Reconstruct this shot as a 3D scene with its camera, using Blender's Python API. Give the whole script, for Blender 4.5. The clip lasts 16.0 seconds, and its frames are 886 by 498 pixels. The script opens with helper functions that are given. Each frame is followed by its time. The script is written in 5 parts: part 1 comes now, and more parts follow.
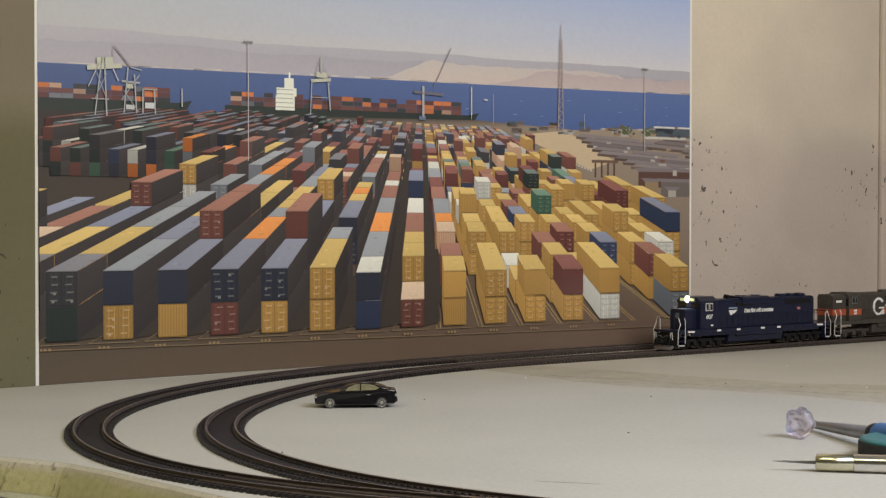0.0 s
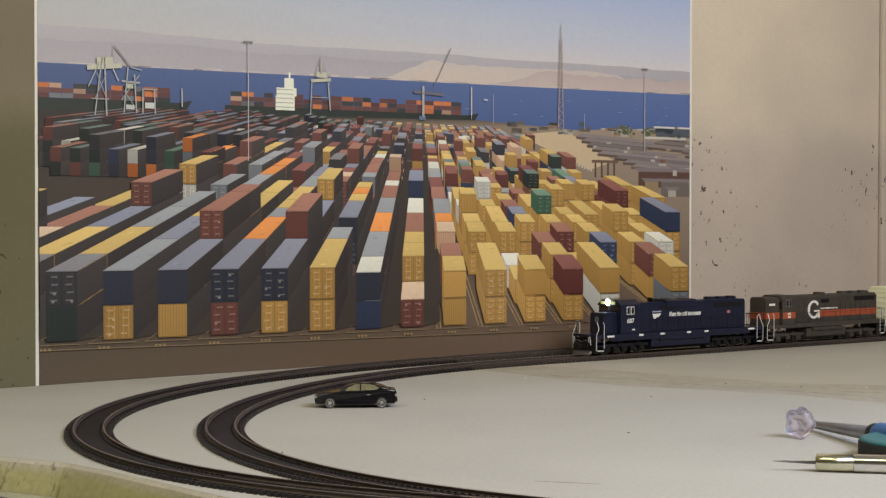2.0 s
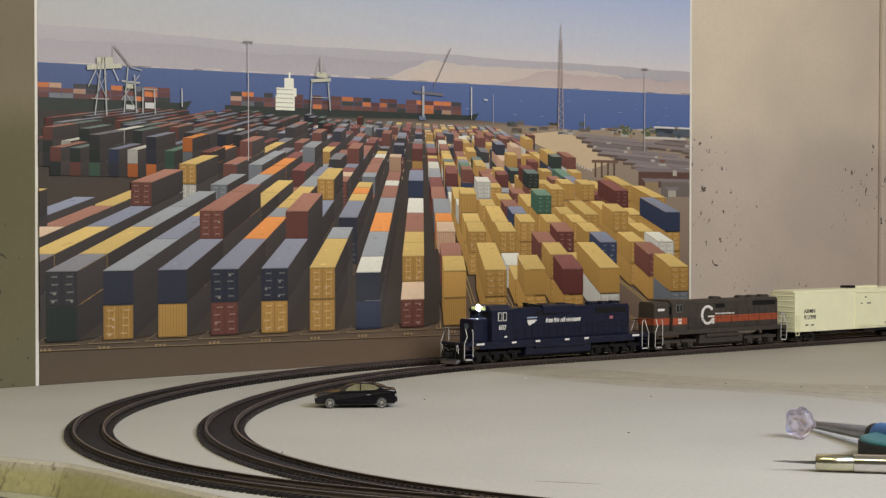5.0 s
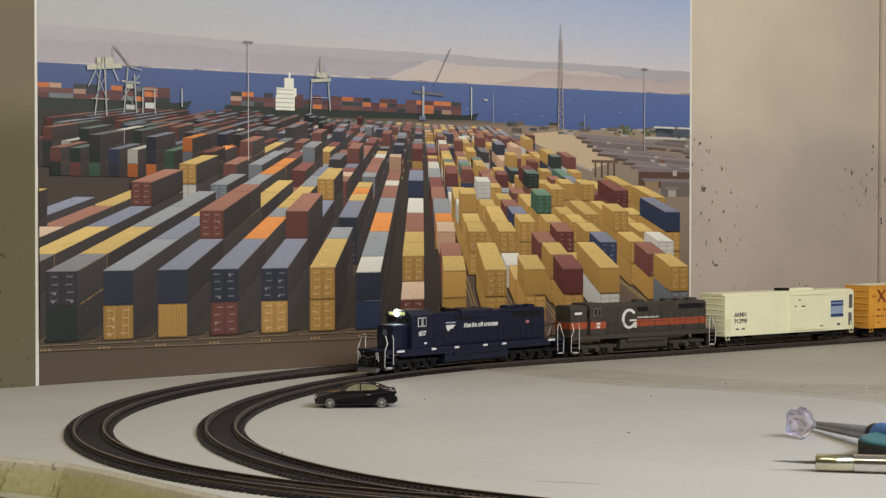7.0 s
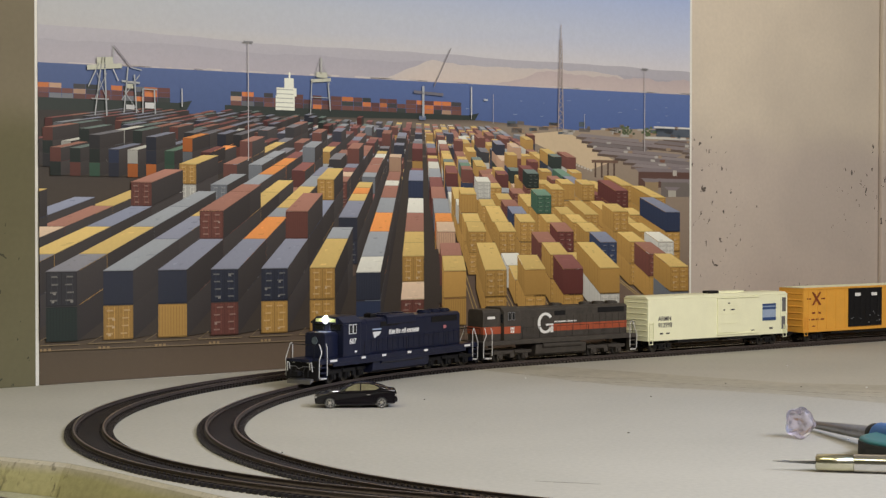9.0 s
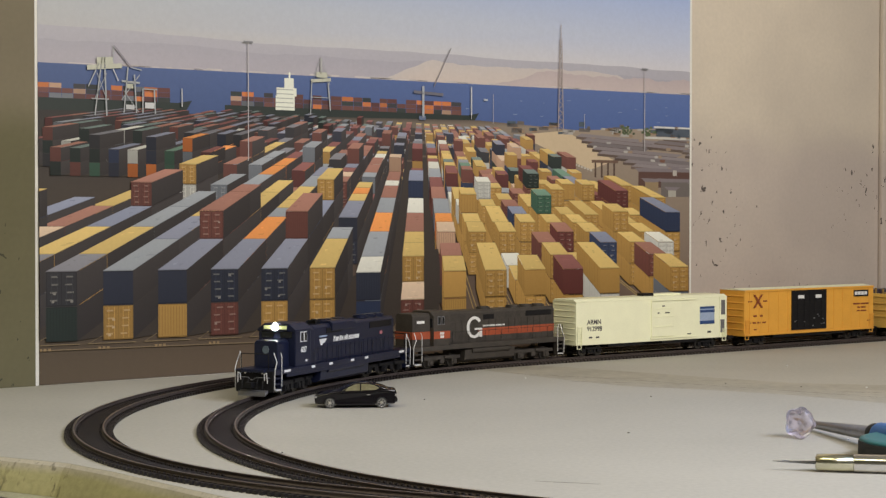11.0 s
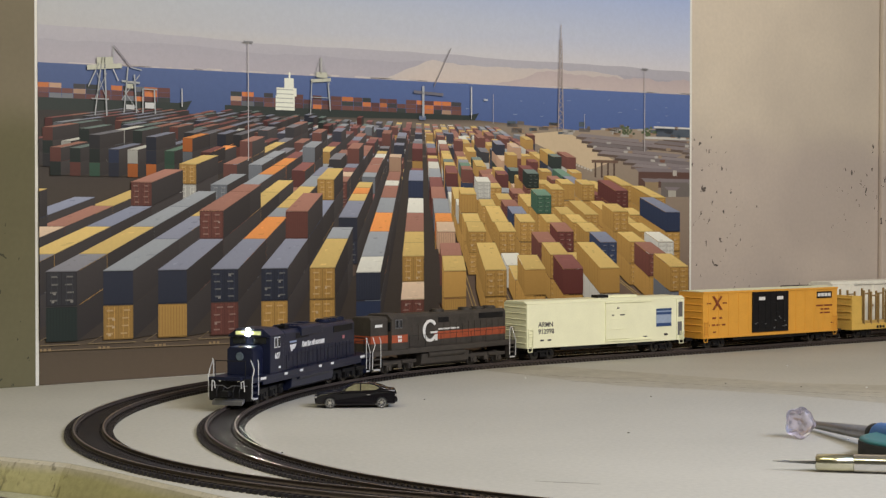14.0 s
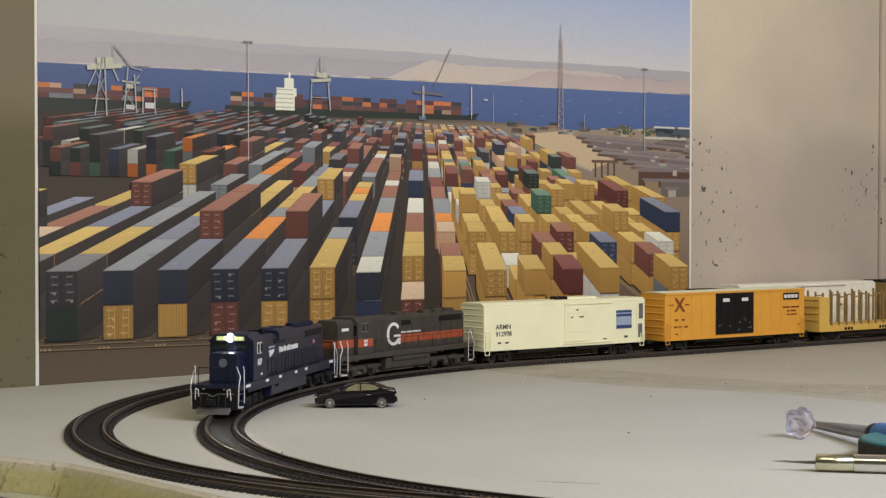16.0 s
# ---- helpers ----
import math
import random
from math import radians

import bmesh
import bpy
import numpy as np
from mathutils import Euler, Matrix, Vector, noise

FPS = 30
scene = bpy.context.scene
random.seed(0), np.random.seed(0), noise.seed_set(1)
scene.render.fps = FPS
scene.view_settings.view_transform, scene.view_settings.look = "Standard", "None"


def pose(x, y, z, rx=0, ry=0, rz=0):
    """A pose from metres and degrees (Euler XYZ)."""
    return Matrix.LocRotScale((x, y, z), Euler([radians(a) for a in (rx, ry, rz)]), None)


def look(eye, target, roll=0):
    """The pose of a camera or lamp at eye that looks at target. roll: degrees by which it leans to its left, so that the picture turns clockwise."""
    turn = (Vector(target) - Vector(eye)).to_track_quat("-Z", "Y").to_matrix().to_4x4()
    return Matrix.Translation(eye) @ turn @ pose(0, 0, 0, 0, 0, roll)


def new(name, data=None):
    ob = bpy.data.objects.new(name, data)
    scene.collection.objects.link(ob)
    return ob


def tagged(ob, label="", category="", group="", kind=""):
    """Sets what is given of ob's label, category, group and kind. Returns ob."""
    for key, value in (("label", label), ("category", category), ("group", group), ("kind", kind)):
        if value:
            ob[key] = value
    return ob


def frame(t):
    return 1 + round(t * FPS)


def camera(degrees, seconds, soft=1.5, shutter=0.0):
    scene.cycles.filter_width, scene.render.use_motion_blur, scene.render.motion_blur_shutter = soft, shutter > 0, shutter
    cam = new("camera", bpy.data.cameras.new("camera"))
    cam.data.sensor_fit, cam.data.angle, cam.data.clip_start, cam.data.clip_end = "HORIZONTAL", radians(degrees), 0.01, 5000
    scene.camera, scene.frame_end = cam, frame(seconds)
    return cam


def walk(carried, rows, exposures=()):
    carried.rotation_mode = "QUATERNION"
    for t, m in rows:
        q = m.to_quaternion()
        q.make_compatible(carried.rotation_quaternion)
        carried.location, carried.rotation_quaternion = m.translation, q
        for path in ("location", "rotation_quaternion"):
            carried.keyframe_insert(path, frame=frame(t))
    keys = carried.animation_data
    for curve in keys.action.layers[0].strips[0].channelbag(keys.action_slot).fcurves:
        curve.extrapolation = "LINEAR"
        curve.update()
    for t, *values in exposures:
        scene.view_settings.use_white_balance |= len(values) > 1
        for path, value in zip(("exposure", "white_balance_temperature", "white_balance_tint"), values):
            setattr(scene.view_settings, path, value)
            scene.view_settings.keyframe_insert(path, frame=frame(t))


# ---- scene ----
# A model railway at 1:87 on a bench before a concrete wall. Bench top is z = 0, metres.
cam = camera(29.49, 16.0, soft=1.35)
CAM = pose(0, 0, 0.14557, 90 - 1.291, 0, 0) @ pose(0, 0, 0, 0, 0, 0.11)
walk(cam, [(0, CAM), (16.0, CAM)])

# ---------------------------------------------------------------- light
world = bpy.data.worlds.new("room_air")
world.use_nodes = True
world.node_tree.nodes["Background"].inputs[0].default_value = (0.9, 0.95, 1.0, 1)
world.node_tree.nodes["Background"].inputs[1].default_value = 0.05
scene.world = world
scene.view_settings.exposure = 0.0


def area_lamp(name, eye, target, sx, sy, watts, colour):
    lamp = bpy.data.lights.new(name, "AREA")
    lamp.shape, lamp.size, lamp.size_y, lamp.energy, lamp.color = "RECTANGLE", sx, sy, watts, colour
    ob = new(name, lamp)
    ob.matrix_world = look(eye, target)
    return ob


# Unseen overhead lamps; the first hangs low and tilted to brighten wall and train.
area_lamp("overhead_lamp", (0.84, 0.26, 0.90), (0.18, 1.75, 0.08), 1.2, 0.3, 22.8, (1.0, 0.94, 0.90))
area_lamp("overhead_lamp", (-0.7, 0.25, 1.46), (-0.6, 0.4, 0), 1.2, 0.3, 9, (1.0, 0.93, 0.58))
# Added unseen spot: gives the bench's right front its cool pool of light.
cool_fill = bpy.data.lights.new("cool_fill_spot", "SPOT")
cool_fill.energy, cool_fill.color, cool_fill.spot_size, cool_fill.spot_blend, cool_fill.shadow_soft_size = 19, (0.30, 0.54, 1.0), radians(44), 0.6, 0.03
new("cool_fill_spot", cool_fill).matrix_world = look((0.95, 0.62, 0.75), (0.24, 0.96, 0.0))


# ---------------------------------------------------------------- materials
def mat(name, base, rough=0.6, metal=0.0, vary=0.12, scale=40.0, bump=0.05, fine=400.0, emit=0.0, coat=0.0, dirt=None):
    """A painted or raw surface: base colour broken up by a broad and a fine noise, with fine relief."""
    m = bpy.data.materials.new(name)
    m.use_nodes = True
    nt = m.node_tree
    b = nt.nodes["Principled BSDF"]
    b.inputs["Roughness"].default_value, b.inputs["Metallic"].default_value = rough, metal
    b.inputs["Coat Weight"].default_value = coat
    co = nt.nodes.new("ShaderNodeTexCoord")
    n1, n2 = nt.nodes.new("ShaderNodeTexNoise"), nt.nodes.new("ShaderNodeTexNoise")
    n1.inputs["Scale"].default_value, n1.inputs["Detail"].default_value = scale, 6
    n2.inputs["Scale"].default_value, n2.inputs["Detail"].default_value = fine, 4
    for n in (n1, n2):
        nt.links.new(co.outputs["Object"], n.inputs["Vector"])
    add = nt.nodes.new("ShaderNodeMath")
    add.operation = "ADD"
    nt.links.new(n1.outputs["Fac"], add.inputs[0])
    nt.links.new(n2.outputs["Fac"], add.inputs[1])
    ramp = nt.nodes.new("ShaderNodeMapRange")
    ramp.inputs["From Min"].default_value, ramp.inputs["From Max"].default_value = 0.7, 1.3
    nt.links.new(add.outputs[0], ramp.inputs["Value"])
    mix = nt.nodes.new("ShaderNodeMix")
    mix.data_type = "RGBA"
    lo = dirt or [c * (1 - vary) for c in base]
    mix.inputs["A"].default_value = (*lo, 1)
    mix.inputs["B"].default_value = (*[min(1, c * (1 + vary)) for c in base], 1)
    nt.links.new(ramp.outputs["Result"], mix.inputs["Factor"])
    nt.links.new(mix.outputs["Result"], b.inputs["Base Color"])
    if bump:
        bp = nt.nodes.new("ShaderNodeBump")
        bp.inputs["Strength"].default_value, bp.inputs["Distance"].default_value = bump, 0.001
        nt.links.new(n2.outputs["Fac"], bp.inputs["Height"])
        nt.links.new(bp.outputs["Normal"], b.inputs["Normal"])
    if emit:
        b.inputs["Emission Color"].default_value = (*base, 1)
        b.inputs["Emission Strength"].default_value = emit
    return m


def concrete(name, base, dark, spots=0.0):
    """Cast concrete: broad clouding, fine grain and air holes."""
    m = mat(name, base, 0.9, 0, 0.05, 5.0, 0.06, 220.0)
    nt = m.node_tree
    b = nt.nodes["Principled BSDF"]
    co = nt.nodes["Texture Coordinate"]
    old = b.inputs["Base Color"].links[0].from_socket
    big = nt.nodes.new("ShaderNodeTexNoise")
    big.inputs["Scale"].default_value, big.inputs["Detail"].default_value = 6.0, 3
    nt.links.new(co.outputs["Object"], big.inputs["Vector"])
    stain = nt.nodes.new("ShaderNodeTexNoise")
    stain.inputs["Scale"].default_value, stain.inputs["Detail"].default_value = 3.2, 4
    nt.links.new(co.outputs["Object"], stain.inputs["Vector"])
    srange = nt.nodes.new("ShaderNodeMapRange")
    srange.inputs["From Min"].default_value, srange.inputs["From Max"].default_value = 0.40, 0.62
    srange.inputs["To Min"].default_value, srange.inputs["To Max"].default_value = 0.0, 0.42
    nt.links.new(stain.outputs["Fac"], srange.inputs["Value"])
    smix = nt.nodes.new("ShaderNodeMix")
    smix.data_type = "RGBA"
    nt.links.new(srange.outputs["Result"], smix.inputs["Factor"])
    nt.links.new(old, smix.inputs["A"])
    smix.inputs["B"].default_value = (base[0] * 0.52, base[1] * 0.52, base[2] * 0.58, 1)
    old = smix.outputs["Result"]
    holes = []
    for size, reach in ((50, 0.235), (100, 0.21)):
        vo = nt.nodes.new("ShaderNodeTexVoronoi")
        vo.inputs["Scale"].default_value, vo.inputs["Randomness"].default_value = size, 1
        bend = nt.nodes.new("ShaderNodeMapping")
        bend.inputs["Scale"].default_value = (1.25, 1.0, 0.8)
        nt.links.new(co.outputs["Object"], bend.inputs["Vector"])
        wob = nt.nodes.new("ShaderNodeTexNoise")
        wob.inputs["Scale"].default_value, wob.inputs["Detail"].default_value = size * 2.2, 2
        nt.links.new(co.outputs["Object"], wob.inputs["Vector"])
        push = nt.nodes.new("ShaderNodeVectorMath")
        push.operation = "MULTIPLY_ADD"
        push.inputs[1].default_value = (0.9 / size,) * 3
        nt.links.new(wob.outputs["Color"], push.inputs[0])
        nt.links.new(bend.outputs["Vector"], push.inputs[2])
        nt.links.new(push.outputs["Vector"], vo.inputs["Vector"])
        sep = nt.nodes.new("ShaderNodeSeparateXYZ")
        nt.links.new(co.outputs["Object"], sep.inputs[0])
        low = nt.nodes.new("ShaderNodeMapRange")
        low.inputs["From Min"].default_value, low.inputs["From Max"].default_value = 0.02, 0.30
        low.inputs["To Min"].default_value, low.inputs["To Max"].default_value = 0.17, -0.10
        nt.links.new(sep.outputs["Z"], low.inputs["Value"])
        both = nt.nodes.new("ShaderNodeMath")
        both.operation = "ADD"
        nt.links.new(big.outputs["Fac"], both.inputs[0])
        nt.links.new(low.outputs["Result"], both.inputs[1])
        near = nt.nodes.new("ShaderNodeVectorMath")
        near.operation = "DISTANCE"
        near.inputs[1].default_value = (0.84, 0.0, 0.135)
        nt.links.new(co.outputs["Object"], near.inputs[0])
        patch = nt.nodes.new("ShaderNodeMapRange")
        patch.inputs["From Min"].default_value, patch.inputs["From Max"].default_value = 0.03, 0.14
        patch.inputs["To Min"].default_value, patch.inputs["To Max"].default_value = 0.11, 0.0
        nt.links.new(near.outputs["Value"], patch.inputs["Value"])
        more = nt.nodes.new("ShaderNodeMath")
        more.operation = "ADD"
        nt.links.new(both.outputs[0], more.inputs[0])
        nt.links.new(patch.outputs["Result"], more.inputs[1])
        lim = nt.nodes.new("ShaderNodeMapRange")
        lim.inputs["From Min"].default_value, lim.inputs["From Max"].default_value = 0.47, 0.80
        lim.inputs["To Min"].default_value, lim.inputs["To Max"].default_value = 0.0, reach * spots
        nt.links.new(more.outputs[0], lim.inputs["Value"])
        one = nt.nodes.new("ShaderNodeMath")
        one.operation = "LESS_THAN"
        nt.links.new(vo.outputs["Distance"], one.inputs[0])
        nt.links.new(lim.outputs["Result"], one.inputs[1])
        holes.append(one)
    less = nt.nodes.new("ShaderNodeMath")
    less.operation = "MAXIMUM"
    nt.links.new(holes[0].outputs[0], less.inputs[0])
    nt.links.new(holes[1].outputs[0], less.inputs[1])
    mix = nt.nodes.new("ShaderNodeMix")
    mix.data_type = "RGBA"
    nt.links.new(less.outputs[0], mix.inputs["Factor"])
    nt.links.new(old, mix.inputs["A"])
    mix.inputs["B"].default_value = (*dark, 1)
    nt.links.new(mix.outputs["Result"], b.inputs["Base Color"])
    return m


def tone_above(m, upper, height, soft):
    """Recolours above an uneven border: painted-in light on walls, paint on the board edge."""
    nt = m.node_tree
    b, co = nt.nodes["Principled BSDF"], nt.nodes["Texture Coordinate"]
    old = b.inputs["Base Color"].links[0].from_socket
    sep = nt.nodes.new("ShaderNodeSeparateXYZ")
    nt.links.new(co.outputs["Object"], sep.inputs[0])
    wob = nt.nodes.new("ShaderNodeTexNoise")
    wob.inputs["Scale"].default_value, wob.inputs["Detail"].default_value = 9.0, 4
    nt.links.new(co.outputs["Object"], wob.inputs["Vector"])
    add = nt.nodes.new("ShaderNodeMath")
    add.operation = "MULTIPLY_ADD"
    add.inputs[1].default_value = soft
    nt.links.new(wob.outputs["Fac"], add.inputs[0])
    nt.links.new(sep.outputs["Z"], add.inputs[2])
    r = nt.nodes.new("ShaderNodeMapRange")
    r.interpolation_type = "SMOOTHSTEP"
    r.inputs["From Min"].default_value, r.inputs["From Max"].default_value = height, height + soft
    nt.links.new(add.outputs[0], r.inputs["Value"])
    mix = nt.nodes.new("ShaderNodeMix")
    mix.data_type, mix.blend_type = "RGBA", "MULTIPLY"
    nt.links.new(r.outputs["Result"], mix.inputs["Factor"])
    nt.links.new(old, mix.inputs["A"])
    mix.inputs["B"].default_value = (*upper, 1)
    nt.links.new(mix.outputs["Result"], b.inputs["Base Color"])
    return m


def streaked(name, base, dark):
    """A raw board edge: pale, with dark upright streaks gathered in patches."""
    m = mat(name, base, 0.8, 0, 0.14, 18, 0.3, 260)
    nt = m.node_tree
    b, co = nt.nodes["Principled BSDF"], nt.nodes["Texture Coordinate"]
    old = b.inputs["Base Color"].links[0].from_socket
    fac = []
    for size, lo, hi in (((260, 260, 45), 0.56, 0.68), ((14, 14, 8), 0.50, 0.64)):
        mp = nt.nodes.new("ShaderNodeMapping")
        mp.inputs["Scale"].default_value = size
        n = nt.nodes.new("ShaderNodeTexNoise")
        n.inputs["Scale"].default_value, n.inputs["Detail"].default_value = 1.0, 3
        r = nt.nodes.new("ShaderNodeMapRange")
        r.inputs["From Min"].default_value, r.inputs["From Max"].default_value = lo, hi
        nt.links.new(co.outputs["Object"], mp.inputs["Vector"])
        nt.links.new(mp.outputs["Vector"], n.inputs["Vector"])
        nt.links.new(n.outputs["Fac"], r.inputs["Value"])
        fac.append(r.outputs["Result"])
    mul = nt.nodes.new("ShaderNodeMath")
    mul.operation = "MULTIPLY"
    nt.links.new(fac[0], mul.inputs[0])
    nt.links.new(fac[1], mul.inputs[1])
    mix = nt.nodes.new("ShaderNodeMix")
    mix.data_type = "RGBA"
    nt.links.new(mul.outputs[0], mix.inputs["Factor"])
    nt.links.new(old, mix.inputs["A"])
    mix.inputs["B"].default_value = (*dark, 1)
    nt.links.new(mix.outputs["Result"], b.inputs["Base Color"])
    return m


def glass(name, colour, rough=0.05, ior=1.45):
    m = bpy.data.materials.new(name)
    m.use_nodes = True
    b = m.node_tree.nodes["Principled BSDF"]
    b.inputs["Base Color"].default_value = (*colour, 1)
    b.inputs["Roughness"].default_value, b.inputs["IOR"].default_value = rough, ior
    b.inputs["Transmission Weight"].default_value = 0.94
    return m


# Both walls carry a soft shadow edge in their colour, lighter above it.
M_WALL = tone_above(concrete("bare_concrete", (0.575, 0.497, 0.428), (0.10, 0.085, 0.075), 1.0), (1.14, 1.16, 1.09), 0.225, 0.05)
M_OLIVE = tone_above(concrete("olive_concrete", (0.145, 0.132, 0.072), (0.05, 0.05, 0.03), 1.1), (1.5, 1.42, 1.75), 0.225, 0.045)
M_ROOM = mat("room_paint", (0.42, 0.42, 0.38), 0.9, 0, 0.06, 3, 0.1)
M_SHEET = mat("white_sheet", (0.446, 0.430, 0.388), 0.68, 0, 0.08, 6, 0.025, 300)
M_SHEET.node_tree.nodes["Principled BSDF"].inputs["Specular IOR Level"].default_value = 0.2
M_EDGE = tone_above(streaked("stained_board_edge", (0.40, 0.375, 0.20), (0.10, 0.09, 0.05)), (1.15, 1.13, 1.75), -0.0040, 0.006)
# Darker tone for the band of shade drawn on the sheet.
M_SHADE_BAND = mat("shade_band_tone", (0.385, 0.358, 0.300), 0.75, 0, 0.14, 22, 0.03, 120)
M_SCRATCH = mat("grey_scratch", (0.24, 0.23, 0.20), 0.7, 0, 0.2)
M_BOARD = mat("lower_board", (0.34, 0.33, 0.22), 0.8, 0, 0.2, 20, 0.2)
M_TIE = mat("tie_plastic", (0.014, 0.011, 0.011), 0.42, 0, 0.35, 120, 0.2, 900)
M_TIE.node_tree.nodes["Principled BSDF"].inputs["Specular IOR Level"].default_value = 0.5
# Paler copies of the tie plastic: its grazing sheen put into the colour.
M_PALETIE = mat("pale_sheen_tie", (0.050, 0.041, 0.037), 0.34, 0, 0.3, 200, 0.1, 900)
M_BED = mat("pale_sheen_bed", (0.085, 0.070, 0.063), 0.40, 0, 0.3, 60, 0.1, 900)
M_HEAD = mat("worn_rail_head", (0.55, 0.49, 0.44), 0.28, 1.0, 0.25, 60, 0.05, 900)
M_RAIL = mat("rail_metal", (0.105, 0.084, 0.077), 0.45, 0.4, 0.2, 150, 0.1, 900)
M_NAVY = mat("navy_paint", (0.0105, 0.0135, 0.034), 0.30, 0, 0.15, 90, 0.03, 900)
M_NAVY.node_tree.nodes["Principled BSDF"].inputs["Specular IOR Level"].default_value = 0.35
M_UNDER = mat("underframe_black", (0.0075, 0.0072, 0.0085), 0.55, 0, 0.3, 200, 0.2, 900)
M_UNDER.node_tree.nodes["Principled BSDF"].inputs["Specular IOR Level"].default_value = 0.3
M_BLACK = mat("weathered_black", (0.047, 0.040, 0.034), 0.6, 0, 0.32, 120, 0.05, 900)
M_ORANGE = mat("orange_stripe", (0.36, 0.075, 0.030), 0.6, 0, 0.15, 120, 0.03, 900)
M_WHITE = mat("white_print", (0.75, 0.75, 0.74), 0.5, 0, 0.06, 150, 0.02, 900)
M_STEEL = mat("white_handrail", (0.62, 0.62, 0.62), 0.4, 0.1, 0.1, 150, 0.0)
M_CREAM = mat("cream_reefer_paint", (0.87, 0.875, 0.63), 0.5, 0, 0.05, 60, 0.03, 900)
M_YELLOW = mat("rail_yellow_paint", (0.74, 0.365, 0.052), 0.5, 0, 0.07, 70, 0.03, 900)
M_STAKE = mat("brown_stake", (0.26, 0.17, 0.06), 0.6, 0, 0.15, 90)
M_TAN = mat("tan_stake_paint", (0.68, 0.44, 0.10), 0.55, 0, 0.1, 70, 0.03, 900)
M_DARKPRINT = mat("dark_print", (0.05, 0.045, 0.05), 0.6, 0, 0.1)
M_REDPRINT = mat("brown_print", (0.22, 0.05, 0.015), 0.6, 0, 0.1)
M_BLUEPRINT = mat("blue_print", (0.03, 0.07, 0.20), 0.5, 0, 0.1)
M_PALEBLUE = mat("pale_blue_print", (0.32, 0.40, 0.55), 0.5, 0, 0.1)
M_GLASSDARK = mat("dark_glazing", (0.01, 0.012, 0.015), 0.12, 0, 0.1, 60, 0)
M_LAMP = mat("headlight_glow", (1.0, 0.97, 0.88), 0.3, 0, 0, 40, 0, 400, 300)
M_BOARDLIT = mat("number_board_glow", (0.50, 0.54, 0.24), 0.5, 0, 0.05, 40, 0, 400, 0.45)
M_EMBLEM = mat("dull_emblem", (0.10, 0.13, 0.16), 0.5, 0, 0.2, 300)
M_CHROME = mat("bright_metal", (0.75, 0.74, 0.72), 0.18, 1.0, 0.05, 60, 0)
M_WHEEL = mat("wheel_metal", (0.06, 0.055, 0.05), 0.4, 0.6, 0.1, 200, 0)
M_PURPLE = mat("purple_black_paint", (0.035, 0.028, 0.045), 0.45, 0, 0.15, 90, 0.03)
M_LOAD = mat("white_boxcar_paint", (0.88, 0.87, 0.78), 0.55, 0, 0.08, 90, 0.1)
M_CARPAINT = mat("black_car_paint", (0.006, 0.005, 0.007), 0.12, 0, 0.1, 60, 0, 400)
M_CARPAINT.node_tree.nodes["Principled BSDF"].inputs["Specular IOR Level"].default_value = 0.45
M_RUBBER = mat("rubber", (0.015, 0.015, 0.015), 0.8)
M_TEAL = mat("teal_handle", (0.03, 0.15, 0.17), 0.45, 0, 0.1)
M_BLUE = mat("blue_handle", (0.03, 0.14, 0.42), 0.45, 0, 0.1)
M_GREYSTEEL = mat("grey_steel", (0.28, 0.28, 0.30), 0.35, 0.7, 0.1, 100, 0)
M_BRASS = mat("brass_tinted_metal", (0.70, 0.68, 0.52), 0.22, 1.0, 0.08, 100, 0)
M_CLEAR = glass("clear_violet_plastic", (0.86, 0.82, 0.98), 0.26, 1.3)
M_PAPER = mat("poster_paper", (0.80, 0.79, 0.72), 0.5, 0, 0.03, 30, 0.02)


# ---------------------------------------------------------------- mesh helpers
def part(name, bm, material, parent=None, label=""):
    """Links a bmesh as one mesh object, under a thing or a part."""
    me = bpy.data.meshes.new(name)
    bm.to_mesh(me)
    bm.free()
    me.materials.append(material)
    ob = new(name, me)
    if parent is not None:
        ob.parent = parent
    if label:
        tagged(ob, label)
    return ob


def box(bm, x0, x1, y0, y1, z0, z1, bevel=0.0):
    """Adds a box; bevel rounds its edges."""
    m = Matrix.Translation(((x0 + x1) / 2, (y0 + y1) / 2, (z0 + z1) / 2)) @ Matrix.Diagonal((abs(x1 - x0), abs(y1 - y0), abs(z1 - z0), 1))
    r = bmesh.ops.create_cube(bm, size=1, matrix=m)
    if bevel:
        edges = {e for v in r["verts"] for e in v.link_edges}
        bmesh.ops.bevel(bm, geom=list(edges), offset=bevel, segments=2, affect="EDGES", profile=0.6)
    return bm


def boxes(rows, bevel=0.0):
    bm = bmesh.new()
    for r in rows:
        box(bm, *r, bevel=bevel)
    return bm


def prism(profile, a0, a1, axis="y", bevel=0.0):
    """Extrudes a closed profile. axis y: profile is (x, z); axis x: profile is (y, z); axis z: (x, y)."""
    bm = bmesh.new()

    def at(p, a):
        return {"y": (p[0], a, p[1]), "x": (a, p[0], p[1]), "z": (p[0], p[1], a)}[axis]

    lo = [bm.verts.new(at(p, a0)) for p in profile]
    hi = [bm.verts.new(at(p, a1)) for p in profile]
    n = len(profile)
    bm.faces.new(lo)
    bm.faces.new(hi[::-1])
    for i in range(n):
        bm.faces.new((lo[i], hi[i], hi[(i + 1) % n], lo[(i + 1) % n]))
    bmesh.ops.recalc_face_normals(bm, faces=bm.faces)
    if bevel:
        bmesh.ops.bevel(bm, geom=list(bm.edges), offset=bevel, segments=2, affect="EDGES", profile=0.6)
    return bm


